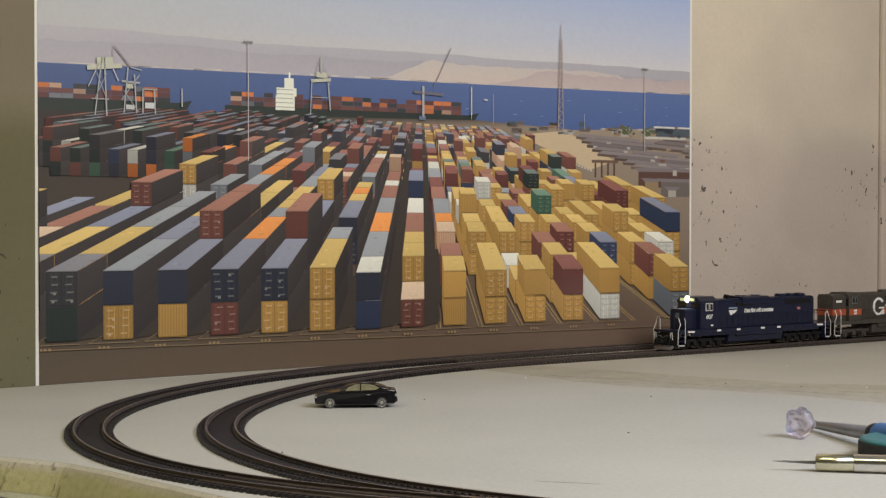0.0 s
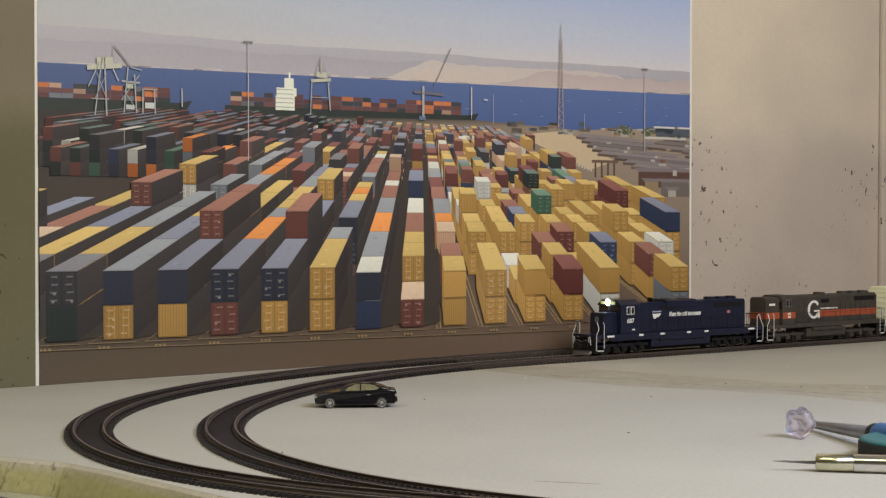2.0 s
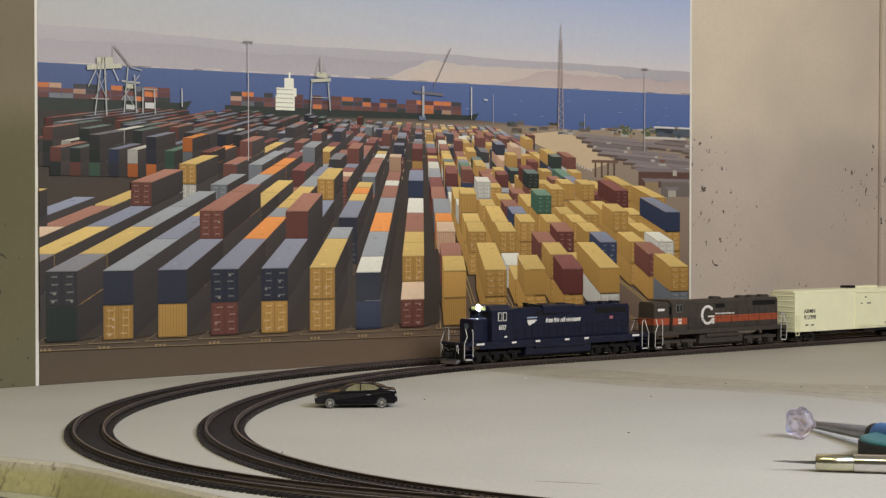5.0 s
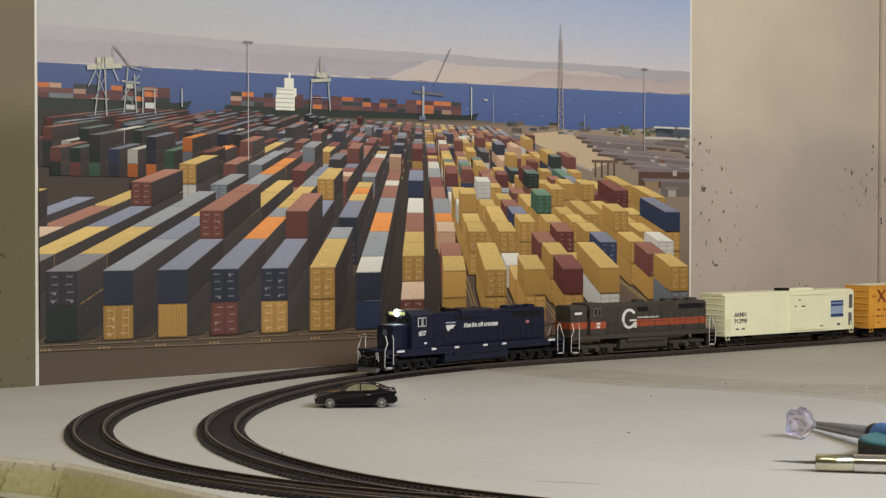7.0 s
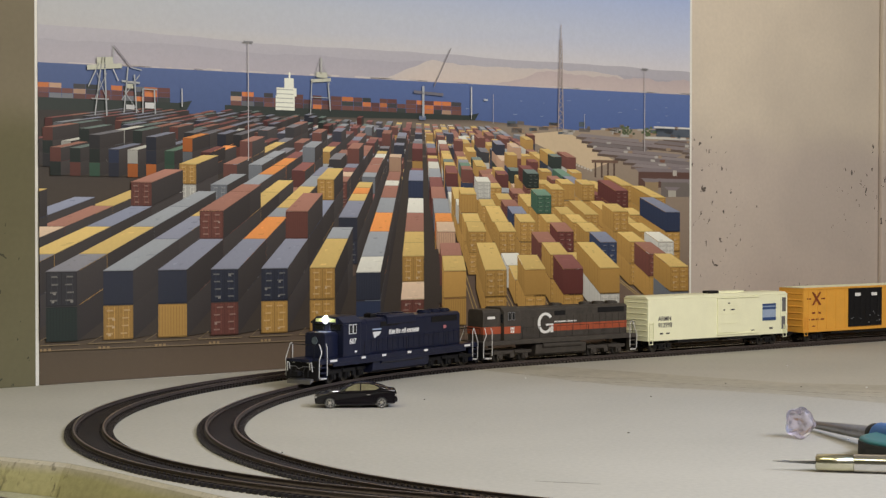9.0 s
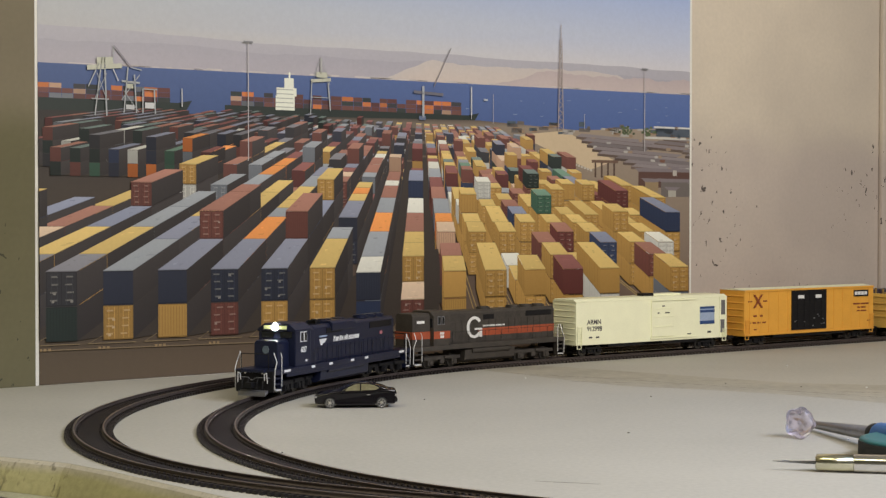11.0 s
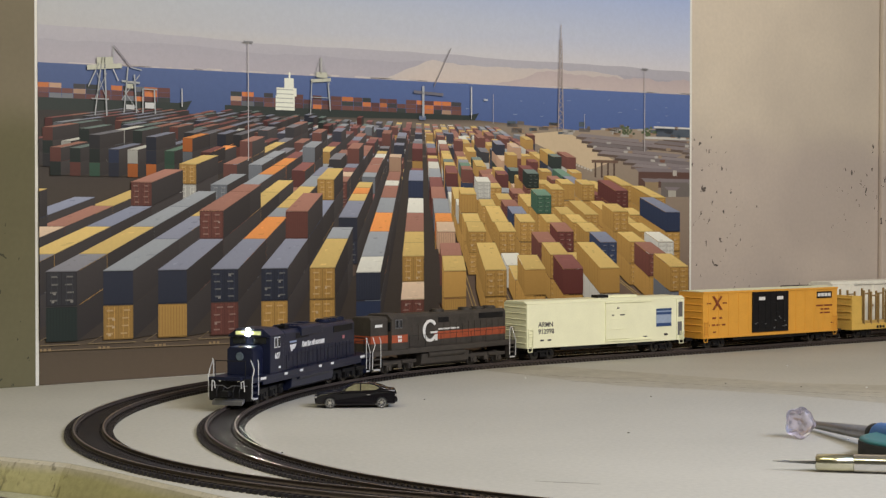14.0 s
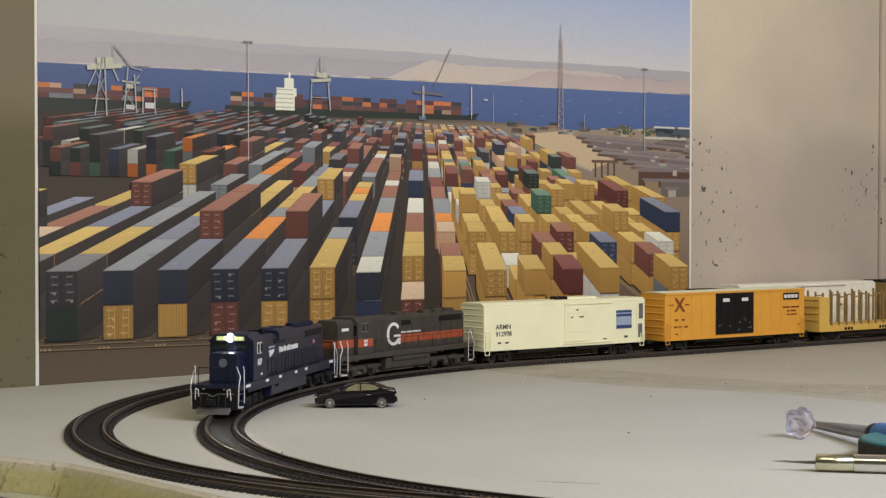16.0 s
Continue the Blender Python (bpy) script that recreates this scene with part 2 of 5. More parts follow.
def rod(points, r, bm=None, sides=6):
    """A round bar through points."""
    bm = bm or bmesh.new()
    for a, b in zip(points, points[1:]):
        a, b = Vector(a), Vector(b)
        d = b - a
        m = Matrix.Translation((a + b) / 2) @ d.to_track_quat("Z", "Y").to_matrix().to_4x4()
        bmesh.ops.create_cone(bm, cap_ends=True, segments=sides, radius1=r, radius2=r, depth=d.length + r * 0.8, matrix=m)
    return bm


def disc(bm, centre, axis, r, depth, sides=20, r2=None):
    m = Matrix.Translation(centre) @ Vector(axis).to_track_quat("Z", "Y").to_matrix().to_4x4()
    bmesh.ops.create_cone(bm, cap_ends=True, segments=sides, radius1=r, radius2=r if r2 is None else r2, depth=depth, matrix=m)
    return bm


def lathe(rings, axis_m, sides=20):
    """A turned body: rings of (distance along the axis, radius)."""
    bm = bmesh.new()
    loops = []
    for a, r in rings:
        loops.append([bm.verts.new(axis_m @ Vector((r * math.cos(2 * math.pi * i / sides), r * math.sin(2 * math.pi * i / sides), a))) for i in range(sides)])
    for l0, l1 in zip(loops, loops[1:]):
        for i in range(sides):
            bm.faces.new((l0[i], l0[(i + 1) % sides], l1[(i + 1) % sides], l1[i]))
    bm.faces.new(loops[0][::-1])
    bm.faces.new(loops[-1])
    for f in bm.faces:
        f.smooth = len(f.verts) == 4
    bmesh.ops.recalc_face_normals(bm, faces=bm.faces)
    return bm


def lettering(name, text, height, place, material, parent, label=""):
    """Readable writing on a side that faces +y; place is its lower start corner."""
    cu = bpy.data.curves.new(name, "FONT")
    cu.body, cu.size, cu.extrude = text, height * 1.4, 0.00008
    cu.offset = 0.00012
    tmp = new(name, cu)
    me = bpy.data.meshes.new_from_object(tmp.evaluated_get(bpy.context.evaluated_depsgraph_get()))
    bpy.data.objects.remove(tmp)
    me.transform(Matrix.Translation(place) @ Matrix(((-1, 0, 0, 0), (0, 0, 1, 0), (0, 1, 0, 0), (0, 0, 0, 1))))
    me.materials.clear()
    me.materials.append(material)
    ob = new(name, me)
    ob.parent = parent
    if label:
        tagged(ob, label)
    return ob


def thing(name, label, category, group="", m=None):
    ob = new(name)
    ob.empty_display_size = 0.02
    if m is not None:
        ob.matrix_basis = m
    return tagged(ob, label, category, group)


# ---------------------------------------------------------------- plan
WALL_SLOPE = 0.765
WALL_DIR = Vector((1, WALL_SLOPE, 0)).normalized()
WALL_TURN = math.degrees(math.atan(WALL_SLOPE))
POSTER_LEFT = Vector((-0.3364, 1.3936, 0))
WALL_M = Matrix.Translation(POSTER_LEFT) @ pose(0, 0, 0, 0, 0, WALL_TURN)  # local x along the wall, y into it, z up

STEP = 0.01
NODES = (-1.6, -1.2, -0.9, -0.65, -0.4, -0.15, 0.1, 0.4, 0.8, 1.3, 2.4)
ARC = np.arange(-1.6, 2.4001, STEP)


def centre_line(x, y, heading, bends):
    """A track's centre line from its place and heading at 0 and its curvature (1/m) at NODES."""
    k = np.interp(ARC, NODES, bends)
    a = np.concatenate([[0], np.cumsum((k[1:] + k[:-1]) / 2 * STEP)])
    i0 = int(np.argmin(abs(ARC)))
    a = a - a[i0] + heading
    am = (a[1:] + a[:-1]) / 2
    px = np.concatenate([[0], np.cumsum(np.cos(am) * STEP)])
    py = np.concatenate([[0], np.cumsum(np.sin(am) * STEP)])
    return np.stack([px - px[i0] + x, py - py[i0] + y], 1), a


OUTER = centre_line(0.0949, 1.6984, 0.668, (0.0, -1.0, -3.1, -2.35, -1.76, -0.76, -0.147, 0.06, 0.05, 0, 0))
INNER = centre_line(0.1080, 1.6234, 0.6431, (0.0, 0.0, -2.6, -2.61, -1.665, -1.895, 0.267, -0.159, -0.165, 0, 0))
RAIL_TOP = 0.0046
SHEEN_FROM = -0.12    # from here on, along both tracks, the ties' sheen is put into paler colour


def on_track(track, s):
    pts, ang = track
    return Vector((np.interp(s, ARC, pts[:, 0]), np.interp(s, ARC, pts[:, 1]), 0)), float(np.interp(s, ARC, ang))


# ---------------------------------------------------------------- the room
def room():
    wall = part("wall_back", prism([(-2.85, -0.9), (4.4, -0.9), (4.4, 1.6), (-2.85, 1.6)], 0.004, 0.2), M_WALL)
    wall.matrix_basis = WALL_M
    tagged(wall, "bare cast concrete wall with small air holes", "wall", kind="structure")
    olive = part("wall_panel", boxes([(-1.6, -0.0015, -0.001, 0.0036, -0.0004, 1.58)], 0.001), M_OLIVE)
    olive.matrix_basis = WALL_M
    tagged(olive, "olive concrete wall panel beside the poster, its lit upper part painted in", "wall", kind="structure")
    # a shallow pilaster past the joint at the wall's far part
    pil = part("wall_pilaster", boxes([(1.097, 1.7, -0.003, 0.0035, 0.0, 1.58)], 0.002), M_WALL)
    pil.matrix_basis = WALL_M
    tagged(pil, "raised concrete wall panel beside a joint", "wall", kind="structure")
    for nm, r in (("wall_front", (-2.6, 3.2, -1.4, -1.3, -0.9, 1.6)), ("wall_west", (-2.7, -2.6, -1.4, 3.6, -0.9, 1.6)), ("wall_east", (3.2, 3.3, -1.4, 4.2, -0.9, 1.6))):
        tagged(part(nm, boxes([r]), M_ROOM), "plain painted room wall", "wall", kind="structure")
    tagged(part("ceiling", boxes([(-2.7, 3.3, -1.4, 4.2, 1.6, 1.7)]), M_ROOM), "plain pale ceiling", "ceiling", kind="structure")
    tagged(part("floor", boxes([(-2.7, 3.3, -1.4, 4.2, -1.0, -0.9)]), M_ROOM), "grey painted floor", "floor", kind="structure")


def bench():
    """The white sheet with its stained front edge, on a lower board on legs."""
    ob = thing("train_table", "white board bench top with a stained greenish edge", "table")
    d = WALL_DIR
    back0, back1 = POSTER_LEFT - d * 0.9, POSTER_LEFT + d * 3.2
    # rounded front corner of the sheet, then its front edge toward the viewer
    front = [(-0.60, 1.02), (-0.40, 1.02), (-0.30, 1.005), (-0.2618, 0.9926), (-0.2159, 0.9664), (-0.1837, 0.9352), (-0.145, 0.8911), (-0.1101, 0.8526), (-0.02, 0.74), (0.1, 0.62), (2.7, 0.62)]
    outline = [(p[0], p[1]) for p in front] + [(back1.x, back1.y), (back0.x, back0.y)]
    part("sheet", prism(outline, -0.0002, 0.0, "z"), M_SHEET, ob)
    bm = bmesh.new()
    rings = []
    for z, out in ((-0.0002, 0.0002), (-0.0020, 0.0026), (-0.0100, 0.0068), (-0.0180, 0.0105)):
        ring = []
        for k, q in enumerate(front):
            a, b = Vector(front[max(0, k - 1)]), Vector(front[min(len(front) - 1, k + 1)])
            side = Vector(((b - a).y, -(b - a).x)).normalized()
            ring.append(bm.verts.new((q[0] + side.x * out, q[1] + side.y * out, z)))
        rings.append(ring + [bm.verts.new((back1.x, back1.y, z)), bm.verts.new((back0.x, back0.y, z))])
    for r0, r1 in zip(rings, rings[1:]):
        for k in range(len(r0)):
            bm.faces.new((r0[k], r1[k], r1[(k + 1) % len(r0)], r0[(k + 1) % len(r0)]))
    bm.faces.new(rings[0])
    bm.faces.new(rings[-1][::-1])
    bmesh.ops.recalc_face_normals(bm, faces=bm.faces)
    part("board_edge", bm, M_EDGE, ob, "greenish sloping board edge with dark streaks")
    part("lower_board", boxes([(-1.0, 2.7, 0.45, 1.02, -0.036, -0.0182)], 0.001), M_BOARD, ob)
    rng = random.Random(4)
    # A band of shade lies across the sheet, put in as a thin darker strip.
    far_side = [(0.0, 1.64), (0.114, 1.570), (0.163, 1.532), (0.232, 1.476), (0.296, 1.429), (0.372, 1.411), (0.60, 1.35)]
    near_side = [(0.55, 1.20), (0.337, 1.278), (0.277, 1.336), (0.2155, 1.373), (0.149, 1.403), (0.106, 1.454), (0.02, 1.56)]
    part("shade_band", prism(far_side + near_side, 0.00001, 0.00006, "z"), M_SHADE_BAND, ob, "dull tan band of shade across the sheet, drawn as a strip")
    for a, b, w in (((0.059, 1.512), (0.155, 1.4548), 0.0009), ((0.155, 1.4548), (0.2425, 1.3955), 0.0008), ((0.2425, 1.3955), (0.335, 1.325), 0.0009), ((0.335, 1.325), (0.52, 1.20), 0.0010),
                    ((0.318, 1.3576), (0.3468, 1.3538), 0.0013), ((0.345, 1.3545), (0.356, 1.352), 0.0018), ((0.05, 0.905), (0.085, 0.895), 0.0006), ((0.11, 1.44), (0.20, 1.415), 0.0007), ((-0.115, 0.905), (-0.09, 0.925), 0.0009)):
        d2 = Vector((b[0] - a[0], b[1] - a[1]))
        nn = Vector((-d2.y, d2.x)).normalized() * w
        part("scratch", prism([a, (a[0] + d2.x * 0.5 - nn.x, a[1] + d2.y * 0.5 - nn.y), b, (a[0] + d2.x * 0.45 + nn.x, a[1] + d2.y * 0.45 + nn.y)], 0.00002, 0.00012, "z"), M_SCRATCH, ob)
    for i in range(14):
        x, y = rng.uniform(-0.2, 0.4), rng.uniform(0.95, 1.5)
        if i < 2:
            x, y = ((0.325, 1.585), (0.072, 1.462))[i]
        part("crumb", boxes([(x - 0.0007, x + 0.0007, y - 0.0007, y + 0.0007, 0.0, 0.0008)], 0.0002), M_WHITE if i < 5 else M_SCRATCH, ob)
    for x, y in ((-0.9, 0.5), (2.6, 0.5), (-0.9, 0.98)):
        part("leg", boxes([(x - 0.03, x + 0.03, y - 0.03, y + 0.03, -0.9, -0.036)], 0.002), M_BOARD, ob)
    part("leg", boxes([(2.15, 2.21, 3.0, 3.06, -0.9, -0.018)], 0.002), M_BOARD, ob)
    return ob


room()
bench()


# ---------------------------------------------------------------- the poster: a printed view over a container port
POSTER_W, POSTER_H = 0.7685, 0.47
VP = (0.398, 0.278)      # where the stack rows run together
FOCUS, NEAR, EYE_UP = 0.78, 74.6, 23.3
HUES = {"y": (0.46, 0.270, 0.078), "b": (0.034, 0.040, 0.064), "u": (0.036, 0.051, 0.105), "r": (0.165, 0.062, 0.050), "o": (0.66, 0.20, 0.05),
        "w": (0.56, 0.56, 0.52), "g": (0.026, 0.038, 0.034), "n": (0.040, 0.040, 0.046), "s": (0.18, 0.20, 0.23), "p": (0.52, 0.33, 0.22), "m": (0.13, 0.040, 0.036), "G": (0.055, 0.125, 0.085)}
TOPS = {"y": (0.74, 0.54, 0.20), "b": (0.30, 0.32, 0.41), "u": (0.29, 0.32, 0.43), "r": (0.42, 0.21, 0.16), "o": (0.90, 0.36, 0.11), "w": (0.80, 0.80, 0.72),
        "g": (0.22, 0.29, 0.27), "n": (0.26, 0.26, 0.29), "s": (0.37, 0.40, 0.44), "p": (0.76, 0.58, 0.42), "m": (0.31, 0.13, 0.12), "G": (0.20, 0.33, 0.25)}


class Print:
    """Flat printed shapes in the poster's own plane, layered by a few hundredths of a millimetre."""

    def __init__(self):
        self.v, self.f, self.c = [], [], []
        self.layer = 0.0

    def poly(self, pts, cols, lift=0.0):
        if not isinstance(cols[0], (tuple, list)):
            cols = [cols] * len(pts)
        shape = [(p[0], p[1], *c) for p, c in zip(pts, cols)]
        for axis, lim, sign in ((0, 0.0025, 1), (0, POSTER_W - 0.0004, -1), (1, 0.0, 1), (1, POSTER_H - 0.003, -1)):
            out = []
            for a, b in zip(shape, shape[1:] + shape[:1]):
                ia, ib = sign * (a[axis] - lim) >= 0, sign * (b[axis] - lim) >= 0
                if ia:
                    out.append(a)
                if ia != ib:
                    k = (lim - a[axis]) / (b[axis] - a[axis])
                    out.append(tuple(u + k * (w - u) for u, w in zip(a, b)))
            shape = out
            if len(shape) < 3:
                return
        i = len(self.v)
        y = 0.0018 - self.layer - lift
        self.v += [(s[0], y, s[1]) for s in shape]
        self.f.append(tuple(range(i, i + len(shape))))
        self.c += [s[2:5] for s in shape]

    def rect(self, x0, x1, z0, z1, col, lift=0.0):
        self.poly([(x0, z0), (x1, z0), (x1, z1), (x0, z1)], col, lift)

    def line(self, a, b, w, col, lift=0.0):
        d = Vector((b[0] - a[0], b[1] - a[1]))
        n = Vector((-d.y, d.x)).normalized() * w / 2
        self.poly([(a[0] - n.x, a[1] - n.y), (b[0] - n.x, b[1] - n.y), (b[0] + n.x, b[1] + n.y), (a[0] + n.x, a[1] + n.y)], col, lift)


def yard(x, up, z):
    """A point of the pictured yard (metres to the right, up, away) on the poster."""
    return (VP[0] + FOCUS * x / z, VP[1] + FOCUS * (up - EYE_UP) / z + 0.0034 - 0.0065 * (FOCUS * x / z + VP[0]) / 0.77)


def tint(c, k, haze=0.0, air=(0.36, 0.34, 0.36)):
    return tuple(min(1, v * k) * (1 - haze) + a * haze for v, a in zip(c, air))


LEVEL = 1.0e-6


def stack(pr, rng, x, z, tiers, length=12.2, detail=0, haze=0.0, wide=2.6, h=2.6, shade=1.0, top_code="", plain=False, top_shade=1.0):
    """One stack of containers in the picture; the side toward the rows' middle line shows."""
    l, r = x - wide / 2, x + wide / 2
    if x < 2.0:
        reach = min(2.5, 0.9 * len(tiers) + 1.0)
        pr.poly([yard(r, 0, z + 0.1), yard(r + reach, 0, z + 1.2), yard(r + reach, 0, z + length + 1.9), yard(r, 0, z + length + 0.8)], tint((0.050, 0.040, 0.034), 1.0, haze))
    pr.layer += LEVEL
    side = r if x < -0.6 else l
    for i, code in enumerate(tiers):
        f = HUES[code]
        k = rng.uniform(0.85, 1.12)
        b, t = i * h, (i + 1) * h - 0.06
        if x < -0.6:
            s0 = tint((0.030, 0.026, 0.026), 1.0 + 0.5 * rng.random(), haze)
            s1 = tint(s0, 1.25)
        else:
            s0, s1 = tint(f, 0.80 * k, haze), tint(f, 0.94 * k, haze)
        pr.poly([yard(side, b, z), yard(side, b, z + length), yard(side, t, z + length), yard(side, t, z)], [s0, s0, s1, s1])
        front = [yard(l, b, z), yard(r, b, z), yard(r, t, z), yard(l, t, z)]
        lo, hi = tint(f, 0.86 * k * shade, haze), tint(f, 0.98 * k * shade, haze)
        pr.poly(front, [lo, lo, hi, hi])
        (x0, z0), (x1, z1) = front[0], front[2]
        w, up = x1 - x0, z1 - z0
        if detail and x >= -0.6:
            for c in range(1, int(length / 1.3)):
                p0, p1 = yard(side, b + 0.12, z + c * 1.3), yard(side, t - 0.12, z + c * 1.3)
                pr.line(p0, p1, 0.00035, tint(f, 0.70 * k), LEVEL)
        if detail and not (plain and i == len(tiers) - 1):
            if rng.random() < 0.80:
                pale = tuple(0.72 * v + 0.28 * g for v, g in zip(tint(f, 1.15 * k), (0.42, 0.40, 0.34)))
                for c in (0.07, 0.55):
                    for q in (0.10, 0.33, 0.56, 0.79):
                        pr.rect(x0 + w * c, x0 + w * (c + 0.38), z0 + up * (q - 0.02), z0 + up * (q + 0.10), tint(f, 0.72 * k), LEVEL)
                        e = rng.uniform(0.0, 0.12)
                        pr.rect(x0 + w * (c + 0.02 + e), x0 + w * (c + 0.24 + e), z0 + up * (q + 0.05), z0 + up * (q + 0.095), pale, 2 * LEVEL)
                        if detail > 1 and rng.random() < 0.22:
                            g = x0 + w * (c + rng.uniform(0.05, 0.25))
                            pr.rect(g, g + w * 0.09, z0 + up * q, z0 + up * (q + 0.07), tuple(0.45 * v + 0.55 * e2 for v, e2 in zip(tint(f, 1.3), (0.36, 0.34, 0.30))), 3 * LEVEL)
                for c in (0.01, 0.485, 0.96):
                    pr.rect(x0 + w * c, x0 + w * (c + 0.03), z0, z1, tint(f, 0.55), LEVEL)
                for c in (0.17, 0.36, 0.65, 0.84):
                    pr.rect(x0 + w * c, x0 + w * (c + 0.018), z0, z1, tint(f, 1.2), 2 * LEVEL)
            else:
                for c in range(10):
                    pr.rect(x0 + w * (c / 10 + 0.02), x0 + w * (c / 10 + 0.05), z0 + up * 0.05, z0 + up * 0.95, tint(f, 0.66), LEVEL)
        if detail:
            pr.rect(x0, x1, z0, z0 + 0.0009, tint(f, 0.45), 3 * LEVEL)
            pr.rect(x0, x1, z1 - 0.0007, z1, tint(f, 0.6), 3 * LEVEL)
    code = top_code or tiers[-1]
    t = len(tiers) * h
    k = rng.uniform(0.90, 1.08) * top_shade
    top = [yard(l, t, z), yard(r, t, z), yard(r, t, z + length), yard(l, t, z + length)]
    pr.poly(top, [tint(TOPS[code], k * 0.95, haze)] * 2 + [tint(TOPS[code], k * 1.04, haze)] * 2)
    if detail:
        pr.line(top[0], top[1], 0.0008, tint(TOPS[code], 0.66), LEVEL)
        pr.line(top[1], top[2], 0.0005, tint(TOPS[code], 0.75), LEVEL)
        for _ in range(4 if detail > 1 else 1):
            a, b, e = rng.uniform(0.1, 0.8), rng.uniform(0.05, 0.9), rng.uniform(0.05, 0.25)
            pr.poly([yard(l + wide * a, t, z + length * b), yard(l + wide * min(0.95, a + e), t, z + length * b), yard(l + wide * min(0.95, a + e), t, z + length * (b + 0.06)), yard(l + wide * a, t, z + length * (b + 0.05))],
                    tint(TOPS[code], rng.choice((0.80, 0.88, 1.08))), 2 * LEVEL)
    pr.layer += (4 if detail else 1) * LEVEL


def poster_print():
    rng = random.Random(11)
    pr = Print()
    W = POSTER_W
    # sky, far mountains, sea
    sky = [(0.262, (0.49, 0.48, 0.49), (0.64, 0.62, 0.66)), (0.300, (0.48, 0.48, 0.49), (0.64, 0.63, 0.68)), (0.330, (0.45, 0.475, 0.505), (0.53, 0.58, 0.73)), (0.380, (0.37, 0.46, 0.62), (0.39, 0.49, 0.76)), (POSTER_H, (0.22, 0.37, 0.70), (0.30, 0.44, 0.76))]
    for (q0, a0, b0), (q1, a1, b1) in zip(sky, sky[1:]):
        pr.poly([(0, q0), (W, q0), (W, q1), (0, q1)], [a0, b0, b1, a1])
    pr.layer += 2e-5

    def ridge(base, height, rough, col0, col1, x0=0.0, x1=W, freq=9.0, seed=0.0):
        n = 90
        for i in range(n):
            a, b = x0 + (x1 - x0) * i / n, x0 + (x1 - x0) * (i + 1) / n
            ends = []
            for p in (a, b):
                q = (p - x0) / (x1 - x0)
                fade = min(1, q * 6, (1 - q) * 6) if (x0 > 0 or x1 < W) else 1
                ends.append(base + height * fade + rough * fade * (noise.noise(Vector((p * freq, seed, 0))) + 0.4 * noise.noise(Vector((p * freq * 5, seed, 3)))))
            pr.poly([(a, 0.262), (b, 0.262), (b, ends[1]), (a, ends[0])], [col1, col1, col0, col0])

    ridge(0.293, 0.005, 0.003, (0.445, 0.435, 0.485), (0.43, 0.41, 0.46), freq=6, seed=1.3)
    pr.layer += 1e-5
    ridge(0.284, 0.004, 0.005, (0.405, 0.39, 0.445), (0.45, 0.42, 0.465), 0.0, W, 11, 2.2)
    pr.layer += 2e-5
    ridge(0.270, 0.020, 0.005, (0.56, 0.51, 0.49), (0.63, 0.53, 0.47), 0.35, 0.72, 14, 4.1)
    pr.layer += 2e-5
    ridge(0.268, 0.018, 0.006, (0.50, 0.425, 0.43), (0.60, 0.51, 0.48), 0.47, 0.95, 26, 7.7)
    pr.layer += 2e-5
    pr.poly([(0, 0.20), (W, 0.20), (W, 0.2725), (0, 0.2682)], [(0.045, 0.075, 0.18), (0.072, 0.125, 0.33), (0.12, 0.18, 0.40), (0.085, 0.125, 0.27)])
    pr.layer += 1e-5
    for i in range(46):
        p = rng.uniform(0, W)
        pr.rect(p, p + rng.uniform(0.006, 0.030), 0.2686 + 0.0043 * p / W, 0.2692 + 0.0043 * p / W + rng.uniform(0, 0.0012), tint((0.56, 0.52, 0.51), rng.uniform(0.9, 1.1)))
    for _ in range(14):
        p, q = rng.uniform(0.45, W), rng.uniform(0.238, 0.264)
        pr.rect(p, p + rng.uniform(0.001, 0.006), q, q + 0.0005, (0.30, 0.36, 0.50))
    pr.layer += 2e-5

    # ships at the quay
    def ship(x0, x1, deck, hull_h, seed, c0, c1):
        r2 = random.Random(seed)
        pr.poly([(x0, deck - hull_h), (x1 - 0.010, deck - hull_h), (x1, deck + 0.0025), (x1 - 0.014, deck), (x0, deck)], (0.035, 0.045, 0.042))
        p = c0
        while p < c1:
            w = r2.uniform(0.0085, 0.0135)
            top = r2.choice((2, 3, 3, 3))
            for tier in range(top):
                c = tint(HUES[r2.choice("rrrrmmmoonsrrpg")], r2.uniform(0.6, 1.0), 0.08)
                pr.rect(p, p + w - 0.0004, deck + tier * 0.0042, deck + tier * 0.0042 + 0.0040, c, 1e-6)
            p += w

    ship(-0.05, 0.147, 0.2395, 0.013, 3, -0.01, 0.118)
    ship(0.180, 0.470, 0.2395, 0.012, 5, 0.186, 0.448)
    pr.layer += 1e-5
    for x0, x1, z0, z1 in ((0.2330, 0.2535, 0.237, 0.250), (0.2340, 0.2555, 0.250, 0.2575), (0.2425, 0.2525, 0.2575, 0.2665), (0.2470, 0.2490, 0.2665, 0.2720)):
        pr.rect(x0, x1, z0, z1, (0.78, 0.80, 0.70))
    for i in range(5):
        pr.rect(0.233, 0.252, 0.2395 + i * 0.004, 0.2402 + i * 0.004, (0.36, 0.38, 0.36), 1e-6)
    pr.layer += 1e-5
    # ground of the yard
    pr.poly([(0, 0), (W, 0), (W, 0.236), (0.60, 0.229), (0.47, 0.235), (0.2, 0.231), (0, 0.229)],
            [(0.106, 0.079, 0.052), (0.165, 0.112, 0.084), (0.34, 0.28, 0.22), (0.33, 0.27, 0.21), (0.13, 0.105, 0.09), (0.05, 0.045, 0.043), (0.045, 0.040, 0.038)])
    pr.layer += 2e-5
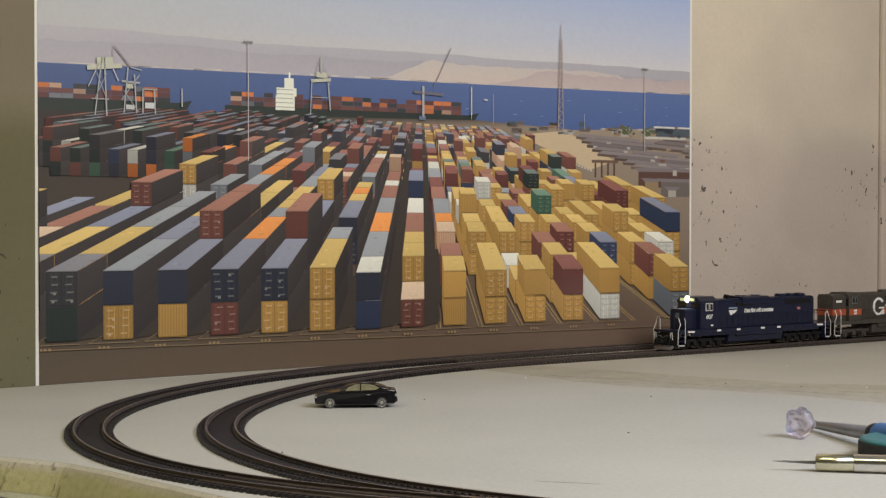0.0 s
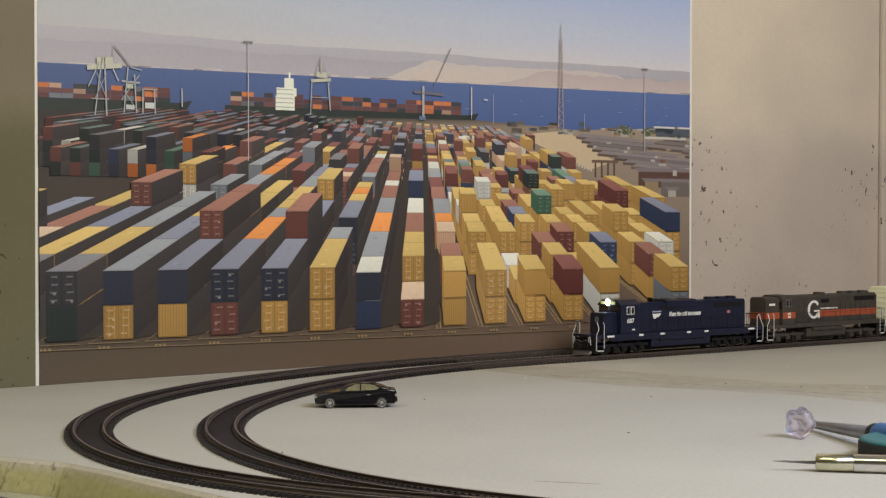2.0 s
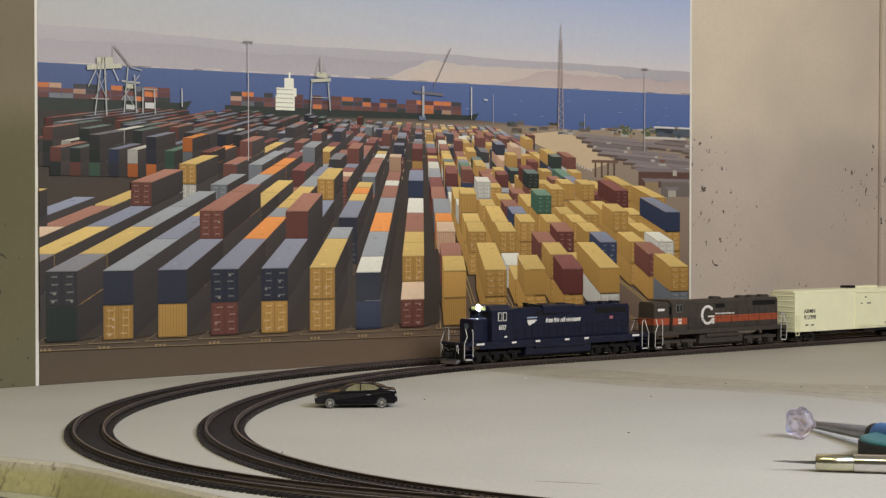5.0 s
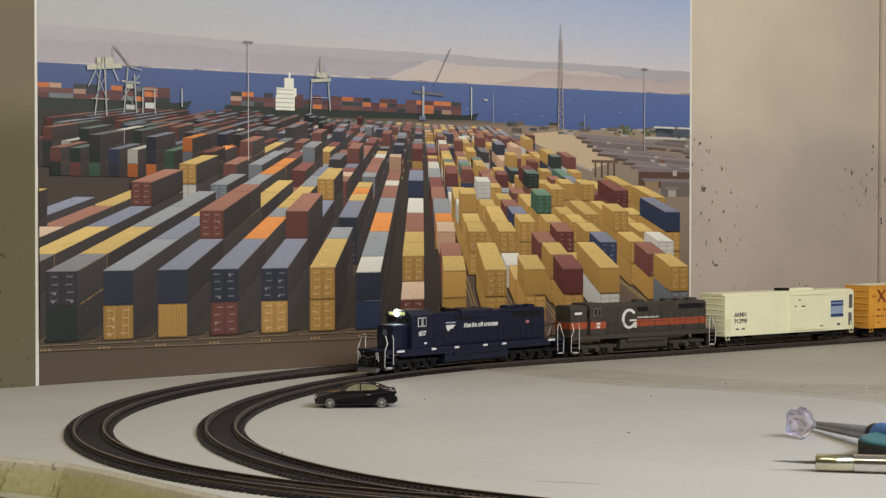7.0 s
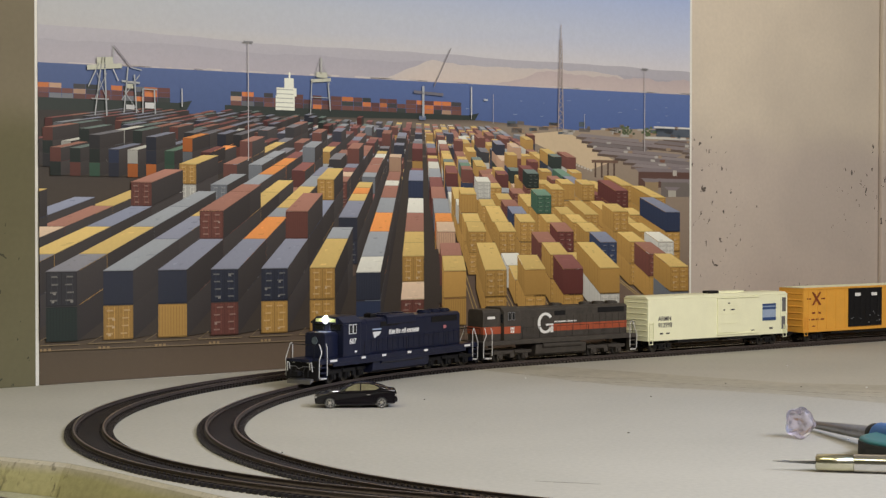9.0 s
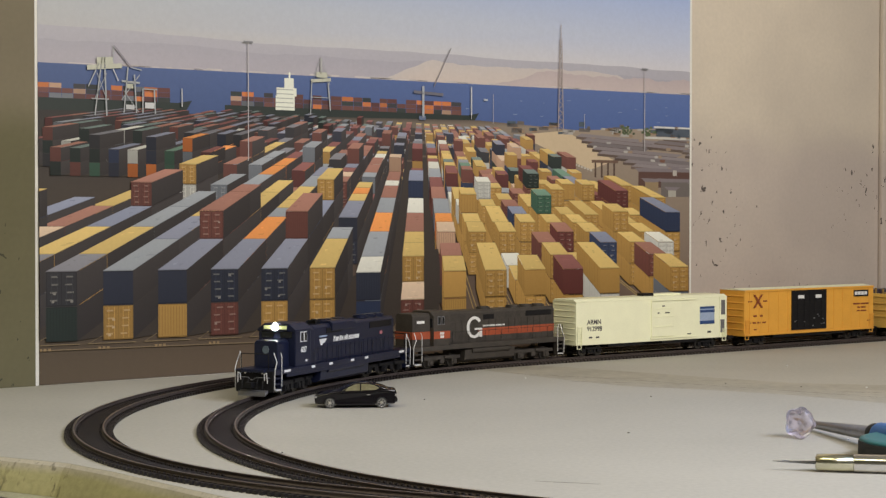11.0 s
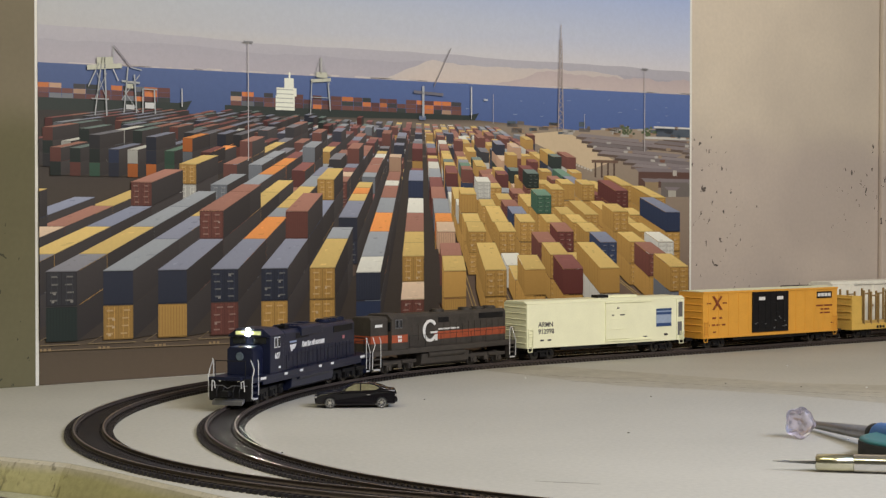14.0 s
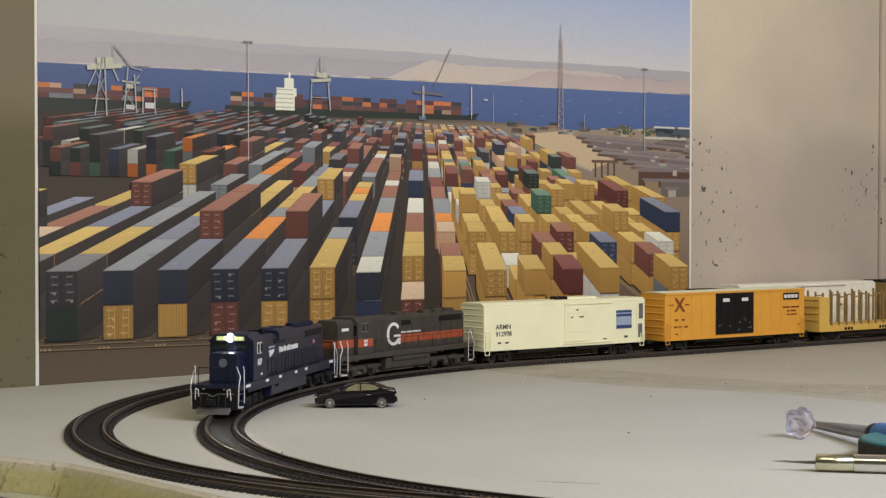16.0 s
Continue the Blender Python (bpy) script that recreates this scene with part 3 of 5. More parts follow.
    # light ground and low sheds at the right-hand far part of the picture
    pr.poly([(0.52, 0.222), (0.585, 0.228), (0.655, 0.198), (0.62, 0.188)], (0.58, 0.46, 0.31))
    for i in range(11):
        q = 0.2225 - i * 0.0043
        a = 0.600 + i * 0.0075 if i < 5 else 0.655 + (i - 5) * 0.012
        while a < W:
            w = rng.uniform(0.060, 0.13)
            drop = w * 0.05
            k = rng.uniform(0.75, 1.15)
            pr.poly([(a, q), (a + w, q - drop), (a + w + 0.010, q - drop + 0.0030), (a + 0.008, q + 0.0032)], tint((0.235, 0.205, 0.21), k), LEVEL)
            pr.poly([(a, q - 0.0026), (a + w, q - drop - 0.0028), (a + w, q - drop), (a, q)], tint((0.13, 0.095, 0.080), rng.uniform(0.6, 1.3)), LEVEL)
            for _ in range(2):
                b = a + rng.uniform(0.1, 0.8) * w
                pr.rect(b, b + rng.uniform(0.003, 0.008), q - 0.0036, q - 0.0006, tint(rng.choice(((0.36, 0.27, 0.19), (0.20, 0.10, 0.07), (0.48, 0.46, 0.43))), 0.9), 2 * LEVEL)
            a += w + rng.uniform(0.002, 0.010)
        pr.layer += 3 * LEVEL
    for i in range(4):
        pr.rect(0.626 + i * 0.009, 0.6285 + i * 0.009, 0.180, 0.196, (0.10, 0.065, 0.05), 2e-6)
    for p, q, w, up, c in ((0.690, 0.170, 0.078, 0.017, (0.115, 0.065, 0.055)), (0.724, 0.160, 0.044, 0.016, (0.16, 0.14, 0.13)), (0.700, 0.166, 0.020, 0.010, (0.30, 0.22, 0.13)), (0.742, 0.183, 0.006, 0.006, (0.45, 0.42, 0.38)), (0.735, 0.160, 0.012, 0.007, (0.40, 0.38, 0.33))):
        pr.rect(p, p + w, q, q + up, c, 3e-6)
        pr.poly([(p, q + up), (p + w, q + up), (p + w + 0.006, q + up + 0.0035), (p - 0.006, q + up + 0.0040)], (0.22, 0.19, 0.20), 3e-6)
        pr.layer += LEVEL
    pr.rect(0.622, 0.660, 0.1955, 0.1985, (0.16, 0.10, 0.075), 2e-6)
    for i in range(18):
        p, q = 0.548 + i * 0.0042, 0.2076 - i * 0.00112
        pr.rect(p, p + 0.0030, q - 0.0022, q, (0.50, 0.46, 0.40), 3e-6)
    pr.layer += 1e-5
    for i in range(40):
        p, q = rng.uniform(0.50, W), rng.uniform(0.223, 0.2335)
        pr.rect(p, p + rng.uniform(0.004, 0.016), q, q + rng.uniform(0.002, 0.005), tint(rng.choice(((0.45, 0.43, 0.40), (0.16, 0.14, 0.13), (0.34, 0.24, 0.16), (0.10, 0.13, 0.16))), 0.9))
    pr.rect(0.713, W, 0.2345, 0.2365, (0.62, 0.62, 0.60))
    pr.rect(0.716, W, 0.2255, 0.2345, (0.09, 0.11, 0.14))
    pr.rect(0.700, W, 0.2225, 0.2250, (0.55, 0.54, 0.50))
    for i in range(34):
        c = 0.672 if i % 2 else 0.704
        p, q = rng.gauss(c, 0.006), rng.gauss(0.2305, 0.0028)
        pr.rect(p - 0.0017, p + 0.0017, q - 0.0012, q + 0.0012, tint((0.10, 0.13, 0.07), rng.uniform(0.6, 1.3)), rng.random() * 4e-6)
    pr.layer += 3e-5

    # the stacks: each column lists its stacks from near to far, codes bottom to top; "-" marks a short
    # container of one slot (others fill two), "." an empty slot, ":" the colour of a faded top
    plan = {-10: ". . nny bu . .", -9: "nn- nn- gp- br ny .", -8: "gn- by bu brr .", -7: "gn-:n yy ns bs .", -6: "yb:s bb ny yy ys", -5: "yb rrr rrr- by yy", -4: "rb bo bs- ny- yy ys",
            -3: "yb brr bu yyy .", -2: "yy bs- . bb ny- yo- ry-", -1: "ub-:w ss oo bs br rw-", 0: "r-:p yy- yy- rr sw bbu", 1: "yy- rr-:r . mp- yo- bs rr", 2: "yy . yy- yy- yyy- yw- yy",
            3: "yy- y- w- ry- yy yy- yyw-", 4: "ym- yy- mr- . yy- bu- ur- yy-", 5: "wy y- ym-:r yy- yyG- yy yr-", 6: ". . yu- yy- yy- yy- yyy- yy", 7: "sy- yr- yy- yyy- . yy yyy-", 8: ". . yw- yy- yy- yy yyy-", 9: ". . . yyu yy- mmm", 10: ". . . . . yyy yyy yy"}
    plain = (-6, -5, 1, 3, 4, 5)
    PITCH, SLOT, START = 4.94, 6.2, 74.0

    def column(c, z):
        """Middle of a column of stacks; the columns draw slightly together with distance."""
        return -1.1 + PITCH * c - (0.0162 if c > 0 else 0.0) * c * (min(z, 125) - START)

    jobs = []
    for c, text in plan.items():
        slot = 0
        for token in text.split():
            short = token == "." or "-" in token
            if token != ".":
                body, _, faded = token.partition(":")
                jobs.append((START + SLOT * slot, c, body.replace("-", ""), 6.1 if short else 12.35, faded, slot))
            slot += 1 if short else 2
        # past the listed stacks: a mixed field
        while START + SLOT * slot < 330:
            z = START + SLOT * slot
            n = 1 if z > 270 else rng.choice((1, 1, 2)) if z > 225 else rng.choice((1, 2, 2, 2, 3))
            bag = "rrsbbnmrypwsrmb" if -5 < c < 2 else "rbsmbsrybsonbyswr" if c < 0 else "yyyyyymrrubgGpsyyw"
            if z > 190:
                bag = "rrmbnnsygrnbrm" if c < 0 else "yrsnbrywrmrmy"
            two = c < -3 or rng.random() < 0.35
            if rng.random() > 0.10 and not (c < -8 and 112 < z < 168):
                jobs.append((z, c, "".join(rng.choice(bag) for _ in range(n)), 12.1 if two else 6.0, "", slot))
            slot += 2 if two else 1
    # the closer-set block at the far left, with its front row in order
    front_row = ("gr", "rg", "Ggn", "bu", "ow", "obb", "GG", "gso", "rm")
    for row in range(12):
        for i in range(-3 if row else 0, 10 + row // 2):
            z = 170.5 + row * 12.6
            x = -83.2 + 3.88 * i
            if row == 0 and i >= len(front_row):
                continue
            code = front_row[i] if row == 0 else "".join(rng.choice("grnbmnnbsrgrmw") for _ in range(rng.choice((2, 3, 3) if row < 3 else (1, 2, 2) if row < 6 else (1, 1, 2))))
            jobs.append((z, (x + 1.1) / PITCH, code, 12.1, "", 99))
    for c in range(-24, -10):
        for row in range(9, 14):
            if rng.random() < 0.8:
                jobs.append((START + 12.4 * row + 56, c, rng.choice("rnbmgs") + rng.choice("nrbm"), 12.1, "", 99))
    for c in range(1, 8):
        for dx in (-2.0, -1.55):
            x0, x1 = column(c, START) + dx, column(c, START + 22) + dx
            pr.line(yard(x0, 0, START - 1.0), yard(x1, 0, START + 22), 0.0007, (0.46, 0.33, 0.12))
    pr.layer += 2 * LEVEL
    jobs.sort(key=lambda j: (-round(j[0], 1), -abs(j[1] + 0.3)))
    for z, c, tiers, length, faded, slot in jobs:
        x = column(c, z) if slot < 99 else -1.1 + PITCH * c
        p = VP[0] + FOCUS * x / z
        edge = np.interp(z, (118, 125, 138, 151, 164, 176, 189, 330), (0.90, 0.74, 0.66, 0.615, 0.590, 0.570, 0.555, 0.500))
        if p < -0.06 or p > min(edge, W + 0.06):
            continue
        far = 0.0 if slot == 99 else min(0.12, 0.0004 * (z - START))
        dim = 0.80 if (z > 165 and c < 0) else 0.9 if z > 165 else 1.0
        stack(pr, rng, x, z, tiers, length, 2 if z < 100 else 1 if z < 140 else 0, far, h=2.8 if c < -1 and z < 165 else 2.56, shade=dim * (0.72 if slot == 99 else 0.84 if x < -0.6 and z < 165 else 1.0), top_shade=0.72 if slot == 99 else 1.0, top_code=faded, plain=slot == 0 and c in plain, wide=2.1 if slot == 99 else 2.65)
    pr.layer += 4 * LEVEL
    # painted ground lines before the stacks
    a, b = (0, 0.0290), (W, 0.0185)
    pr.line(a, b, 0.0009, (0.20, 0.150, 0.095))
    for c in range(-8, 6):
        q0, q1, q2 = yard(column(c, START) - 2.3, 0, START - 0.8), yard(column(c, START) + 1.9, 0, START - 0.8), yard(column(c, START) - 1.9, 0, START + 1.2)
        pr.line(q0, q1, 0.0007, (0.22, 0.165, 0.095), LEVEL)
        pr.line(q0, q2, 0.0006, (0.20, 0.150, 0.090), LEVEL)
        m = yard(column(c, START) - 0.4, 0, START - 1.9)
        for k in range(3):
            pr.rect(m[0] - 0.006 + k * 0.004, m[0] - 0.0035 + k * 0.004, m[1] - 0.0011, m[1] + 0.0010, (0.30, 0.21, 0.11), 2 * LEVEL)
    pr.layer += 4 * LEVEL
    # light masts, lattice tower and cranes
    for p, z0, z1, w in ((0.2031, 0.190, 0.297, 0.0011), (0.6972, 0.209, 0.2975, 0.0011), (0.4591, 0.236, 0.268, 0.0008), (0.487, 0.232, 0.262, 0.0005), (0.610, 0.230, 0.246, 0.0006)):
        pr.line((p, z0), (p, z1), w * 0.8, (0.50, 0.48, 0.50))
        if z1 > 0.29:
            pr.rect(p - 0.005, p + 0.005, z1 - 0.001, z1 + 0.0006, (0.25, 0.25, 0.27))
    for p in (0.5735, 0.5805):
        pr.line((p, 0.227), (0.577 + (p - 0.577) * 0.35, 0.322), 0.0010, (0.40, 0.34, 0.32))
    pr.line((0.577, 0.322), (0.577, 0.337), 0.0009, (0.40, 0.34, 0.34))
    for i in range(22):
        q, e = 0.229 + i * 0.0042, 1 - 0.65 * i / 22
        s = 1 if i % 2 else -1
        pr.line((0.577 - 0.0033 * e * s, q), (0.577 + 0.0033 * e * s, q + 0.0042), 0.0006, (0.40, 0.35, 0.33))
    grey, pale = (0.38, 0.40, 0.42), (0.52, 0.53, 0.44)
    for a, b, w, c in (((0.053, 0.226), (0.060, 0.276), 0.0012, grey), ((0.064, 0.226), (0.062, 0.276), 0.0014, grey), ((0.047, 0.250), (0.057, 0.270), 0.001, grey),
                       ((0.046, 0.266), (0.078, 0.269), 0.004, pale), ((0.055, 0.272), (0.070, 0.273), 0.006, pale), ((0.071, 0.286), (0.087, 0.268), 0.0013, (0.30, 0.28, 0.32)),
                       ((0.071, 0.286), (0.070, 0.272), 0.0008, grey), ((0.080, 0.229), (0.084, 0.268), 0.0012, grey), ((0.092, 0.229), (0.090, 0.262), 0.0012, grey),
                       ((0.078, 0.256), (0.095, 0.255), 0.0016, grey), ((0.098, 0.229), (0.098, 0.250), 0.0012, grey), ((0.110, 0.229), (0.109, 0.250), 0.0012, grey),
                       ((0.098, 0.250), (0.112, 0.250), 0.001, grey), ((0.078, 0.240), (0.095, 0.262), 0.0007, grey), ((0.136, 0.236), (0.136, 0.252), 0.0011, (0.5, 0.5, 0.52)),
                       ((0.050, 0.240), (0.066, 0.240), 0.0009, grey), ((0.053, 0.240), (0.064, 0.262), 0.0006, grey), ((0.055, 0.262), (0.064, 0.240), 0.0006, grey), ((0.080, 0.248), (0.094, 0.230), 0.0006, grey),
                       ((0.083, 0.252), (0.089, 0.252), 0.004, pale), ((0.070, 0.266), (0.075, 0.256), 0.0009, (0.55, 0.56, 0.58)), ((0.087, 0.268), (0.097, 0.266), 0.0008, grey), ((0.100, 0.236), (0.109, 0.236), 0.005, (0.60, 0.61, 0.62)),
                       ((0.082, 0.234), (0.090, 0.234), 0.004, (0.52, 0.53, 0.54)), ((0.271, 0.262), (0.281, 0.287), 0.0005, grey), ((0.291, 0.262), (0.282, 0.287), 0.0005, grey), ((0.2705, 0.250), (0.2905, 0.250), 0.0007, grey),
                       ((0.2695, 0.234), (0.271, 0.266), 0.0010, grey), ((0.2915, 0.238), (0.289, 0.264), 0.0014, grey), ((0.270, 0.265), (0.292, 0.267), 0.003, pale),
                       ((0.276, 0.271), (0.288, 0.271), 0.005, pale), ((0.2815, 0.272), (0.2815, 0.287), 0.0022, (0.42, 0.42, 0.42)),
                       ((0.3995, 0.235), (0.3995, 0.266), 0.0026, (0.40, 0.43, 0.47)), ((0.388, 0.260), (0.424, 0.2585), 0.0028, (0.16, 0.16, 0.20)),
                       ((0.4125, 0.266), (0.4335, 0.3045), 0.0009, (0.24, 0.22, 0.24)), ((0.3985, 0.233), (0.3985, 0.237), 0.008, (0.14, 0.18, 0.28)),
                       ((0.4591, 0.240), (0.4591, 0.268), 0.0016, (0.62, 0.64, 0.66)), ((0.475, 0.2555), (0.480, 0.2555), 0.0016, (0.50, 0.54, 0.60))):
        pr.line(a, b, w, c)
    return pr


def poster():
    ob = thing("poster", "large printed poster of a container port with white borders", "poster", m=WALL_M @ pose(0, 0, 0, 0, -0.12, 0))
    part("paper", boxes([(-0.0012, POSTER_W + 0.0030, 0.0021, 0.0036, -0.0005, POSTER_H)]), M_PAPER, ob, "white poster paper")
    pr = poster_print()
    me = bpy.data.meshes.new("print")
    me.from_pydata(pr.v, [], pr.f)
    col = me.color_attributes.new("ink", "FLOAT_COLOR", "POINT")
    col.data.foreach_set("color", np.c_[np.array(pr.c), np.ones(len(pr.c))].astype(np.float32).ravel())
    m = bpy.data.materials.new("poster_ink")
    m.use_nodes = True
    nt = m.node_tree
    b = nt.nodes["Principled BSDF"]
    at = nt.nodes.new("ShaderNodeAttribute")
    at.attribute_name = "ink"
    co = nt.nodes.new("ShaderNodeTexCoord")
    n1 = nt.nodes.new("ShaderNodeTexNoise")
    n1.inputs["Scale"].default_value, n1.inputs["Detail"].default_value, n1.inputs["Roughness"].default_value = 260, 7, 0.75
    nt.links.new(co.outputs["Object"], n1.inputs["Vector"])
    mr = nt.nodes.new("ShaderNodeMapRange")
    mr.inputs["From Min"].default_value, mr.inputs["From Max"].default_value = 0.3, 0.7
    mr.inputs["To Min"].default_value, mr.inputs["To Max"].default_value = 0.955, 1.045
    nt.links.new(n1.outputs["Fac"], mr.inputs["Value"])
    mul = nt.nodes.new("ShaderNodeVectorMath")
    mul.operation = "SCALE"
    nt.links.new(at.outputs["Color"], mul.inputs[0])
    nt.links.new(mr.outputs["Result"], mul.inputs["Scale"])
    nt.links.new(mul.outputs["Vector"], b.inputs["Base Color"])
    b.inputs["Roughness"].default_value = 0.45
    b.inputs["Specular IOR Level"].default_value = 0.3
    me.materials.append(m)
    pic = new("print", me)
    pic.parent = ob
    tagged(pic, "printed photograph of stacked shipping containers, sea and mountains")


poster()


# ---------------------------------------------------------------- track
def sweep(track, s0, s1, profile, step=0.006):
    """Sweeps a closed (across, up) profile along a track."""
    bm = bmesh.new()
    loops = []
    n = max(2, int((s1 - s0) / step))
    for i in range(n + 1):
        p, a = on_track(track, s0 + (s1 - s0) * i / n)
        nx, ny = -math.sin(a), math.cos(a)
        loops.append([bm.verts.new((p.x + nx * u, p.y + ny * u, w)) for u, w in profile])
    m = len(profile)
    for l0, l1 in zip(loops, loops[1:]):
        for j in range(m):
            bm.faces.new((l0[j], l1[j], l1[(j + 1) % m], l0[(j + 1) % m]))
    bm.faces.new(loops[0])
    bm.faces.new(loops[-1][::-1])
    bmesh.ops.recalc_face_normals(bm, faces=bm.faces)
    return bm


def rail_profile(u):
    return [(u - 0.0013, 0.0020), (u + 0.0013, 0.0020), (u + 0.0004, 0.0027), (u + 0.0004, 0.0037), (u + 0.0008, 0.0040), (u + 0.0008, 0.0046), (u - 0.0008, 0.0046), (u - 0.0008, 0.0040), (u - 0.0004, 0.0037), (u - 0.0004, 0.0027)]


def track_thing(track, s0, s1, label):
    ob = thing("model_track", label, "model track", "curved model tracks")
    for u in (-0.0095, 0.0095):
        rail = part("rail", sweep(track, s0, s1, rail_profile(u)), M_RAIL, ob)
        part("rail_head", sweep(track, s0, s1, [(u - 0.0005, 0.00455), (u + 0.0005, 0.00455), (u + 0.0005, 0.00462), (u - 0.0005, 0.00462)]), M_HEAD, rail, "worn bright rail head")
        part("tie_strip", sweep(track, s0, s1, [(u - 0.0022, 0.0), (u + 0.0016, 0.0), (u + 0.0016, 0.0016), (u - 0.0016, 0.0016)], 0.012), M_TIE, ob)
    web = [(-0.0088, 0.0), (0.0088, 0.0), (0.0088, 0.0017), (-0.0088, 0.0017)]
    part("tie_web", sweep(track, s0, SHEEN_FROM, web, 0.012), M_TIE, ob)
    part("tie_web", sweep(track, SHEEN_FROM, s1, web, 0.012), M_BED, ob, "pale track bed with its sheen painted in")
    return ob


def tie_mesh(name, material):
    bm = boxes([(-0.00125, 0.00125, -0.0156, 0.0156, 0.0, 0.0021)])
    for y in (-0.0117, -0.0073, 0.0073, 0.0117):
        box(bm, -0.0008, 0.0008, y - 0.0007, y + 0.0007, 0.0021, 0.0030)
    me = bpy.data.meshes.new(name)
    bm.to_mesh(me)
    bm.free()
    me.materials.append(material)
    return me


def lay_ties(track, ob, s0, s1, near0, near1, spacing=0.0046):
    """Ties: those of the stretch near0 to near1 one by one, the rest joined."""
    dark, sheeny = tie_mesh("tie", M_TIE), tie_mesh("tie", M_PALETIE)
    rests = (bmesh.new(), bmesh.new())
    rng = random.Random(5)
    s = s0
    while s < s1:
        p, a = on_track(track, s)
        m = Matrix.Translation(p) @ pose(0, 0, 0, 0, 0, math.degrees(a) + rng.uniform(-1.2, 1.2))
        if near0 <= s <= near1:
            t = new("tie", dark if s < SHEEN_FROM else sheeny)
            t.parent = ob
            t.matrix_basis = m
        else:
            bmesh.ops.create_cube(rests[s >= SHEEN_FROM], size=1, matrix=m @ Matrix.Translation((0, 0, 0.00105)) @ Matrix.Diagonal((0.0025, 0.0312, 0.0021, 1)))
        s += spacing
    for rest, material in zip(rests, (M_TIE, M_PALETIE)):
        tagged(part("tie_bed", rest, material, ob), kind="stuff")


def lower_track():
    """A third track on the lower board, close under the front edge."""
    line = (np.array([(-0.62, 0.985), (-0.32, 0.955), (-0.265, 0.935), (-0.225, 0.905), (-0.14, 0.81), (-0.02, 0.67)]), None)
    ob = thing("model_track", "dark model railway track on the lower board", "model track", "curved model tracks", pose(0, 0, -0.0182))
    for u in (-0.0089, 0.0089, 0.0):
        bm = bmesh.new()
        pts = line[0]
        for (ax, ay), (bx, by) in zip(pts, pts[1:]):
            d = Vector((bx - ax, by - ay, 0))
            n = Vector((-d.y, d.x, 0)).normalized() * u
            h, w = (0.0046, 0.0008) if u else (0.0021, 0.0142)
            m = Matrix.Translation(Vector(((ax + bx) / 2, (ay + by) / 2, h / 2)) + n) @ pose(0, 0, 0, 0, 0, math.degrees(math.atan2(d.y, d.x))) @ Matrix.Diagonal((d.length + 0.002, w * 2, h, 1))
            bmesh.ops.create_cube(bm, size=1, matrix=m)
        part("rail" if u else "tie_strip", bm, M_RAIL if u else M_TIE, ob)


lower_track()
track_outer = track_thing(OUTER, -1.45, 2.3, "dark brown curved model railway track on the outer loop")
track_inner = track_thing(INNER, -1.45, 2.3, "dark brown curved model railway track under the train")


# ---------------------------------------------------------------- rolling stock; local x forward, +y the side toward the viewer, z = 0 at the rail top
MOVES = []       # (vehicle, offset of its middle behind the train's nose, half truck spacing)
TRUCKS = []      # (truck, vehicle index, place along x, offset behind nose)
WHEELS = []      # (wheel set, place along the truck)


def wheelset(truck, x, r=0.0058):
    bm = bmesh.new()
    for s in (-1, 1):
        disc(bm, (0, s * 0.0092, 0), (0, 1, 0), r, 0.0016, 22)
        disc(bm, (0, s * 0.0082, 0), (0, 1, 0), r + 0.0007, 0.0006, 22)
        for k in range(4):
            a = k * math.pi / 2
            box(bm, math.cos(a) * r * 0.55 - 0.0006, math.cos(a) * r * 0.55 + 0.0006, s * 0.0100, s * 0.0103, math.sin(a) * r * 0.55 - 0.0006, math.sin(a) * r * 0.55 + 0.0006)
    disc(bm, (0, 0, 0), (0, 1, 0), 0.0012, 0.018, 8)
    ob = part("wheel_set", bm, M_WHEEL, truck)
    ob.matrix_basis = pose(x, 0, r)
    WHEELS.append((ob, x, r))


def freight_truck(vehicle, index, x, behind):
    bm = bmesh.new()
    for s in (-1, 1):
        y0, y1 = s * 0.0104, s * 0.0126
        for a, b, z0, z1 in ((-0.0125, -0.0075, 0.0040, 0.0075), (0.0075, 0.0125, 0.0040, 0.0075), (-0.0085, 0.0085, 0.0070, 0.0088), (-0.0045, 0.0045, 0.0026, 0.0044), (-0.0045, -0.0030, 0.0040, 0.0075), (0.0030, 0.0045, 0.0040, 0.0075)):
            box(bm, a, b, min(y0, y1), max(y0, y1), z0, z1, 0.0004)
        for k in (-0.0014, 0.0, 0.0014):
            disc(bm, (k, s * 0.0117, 0.0057), (0, 0, 1), 0.0006, 0.0026, 8)
    box(bm, -0.0028, 0.0028, -0.0110, 0.0110, 0.0050, 0.0085, 0.0004)
    ob = part("truck", bm, M_UNDER, vehicle)
    ob.matrix_basis = pose(x, 0, 0)
    for w in (-0.0100, 0.0100):
        wheelset(ob, w, 0.0050)
    TRUCKS.append((ob, index, x, behind))


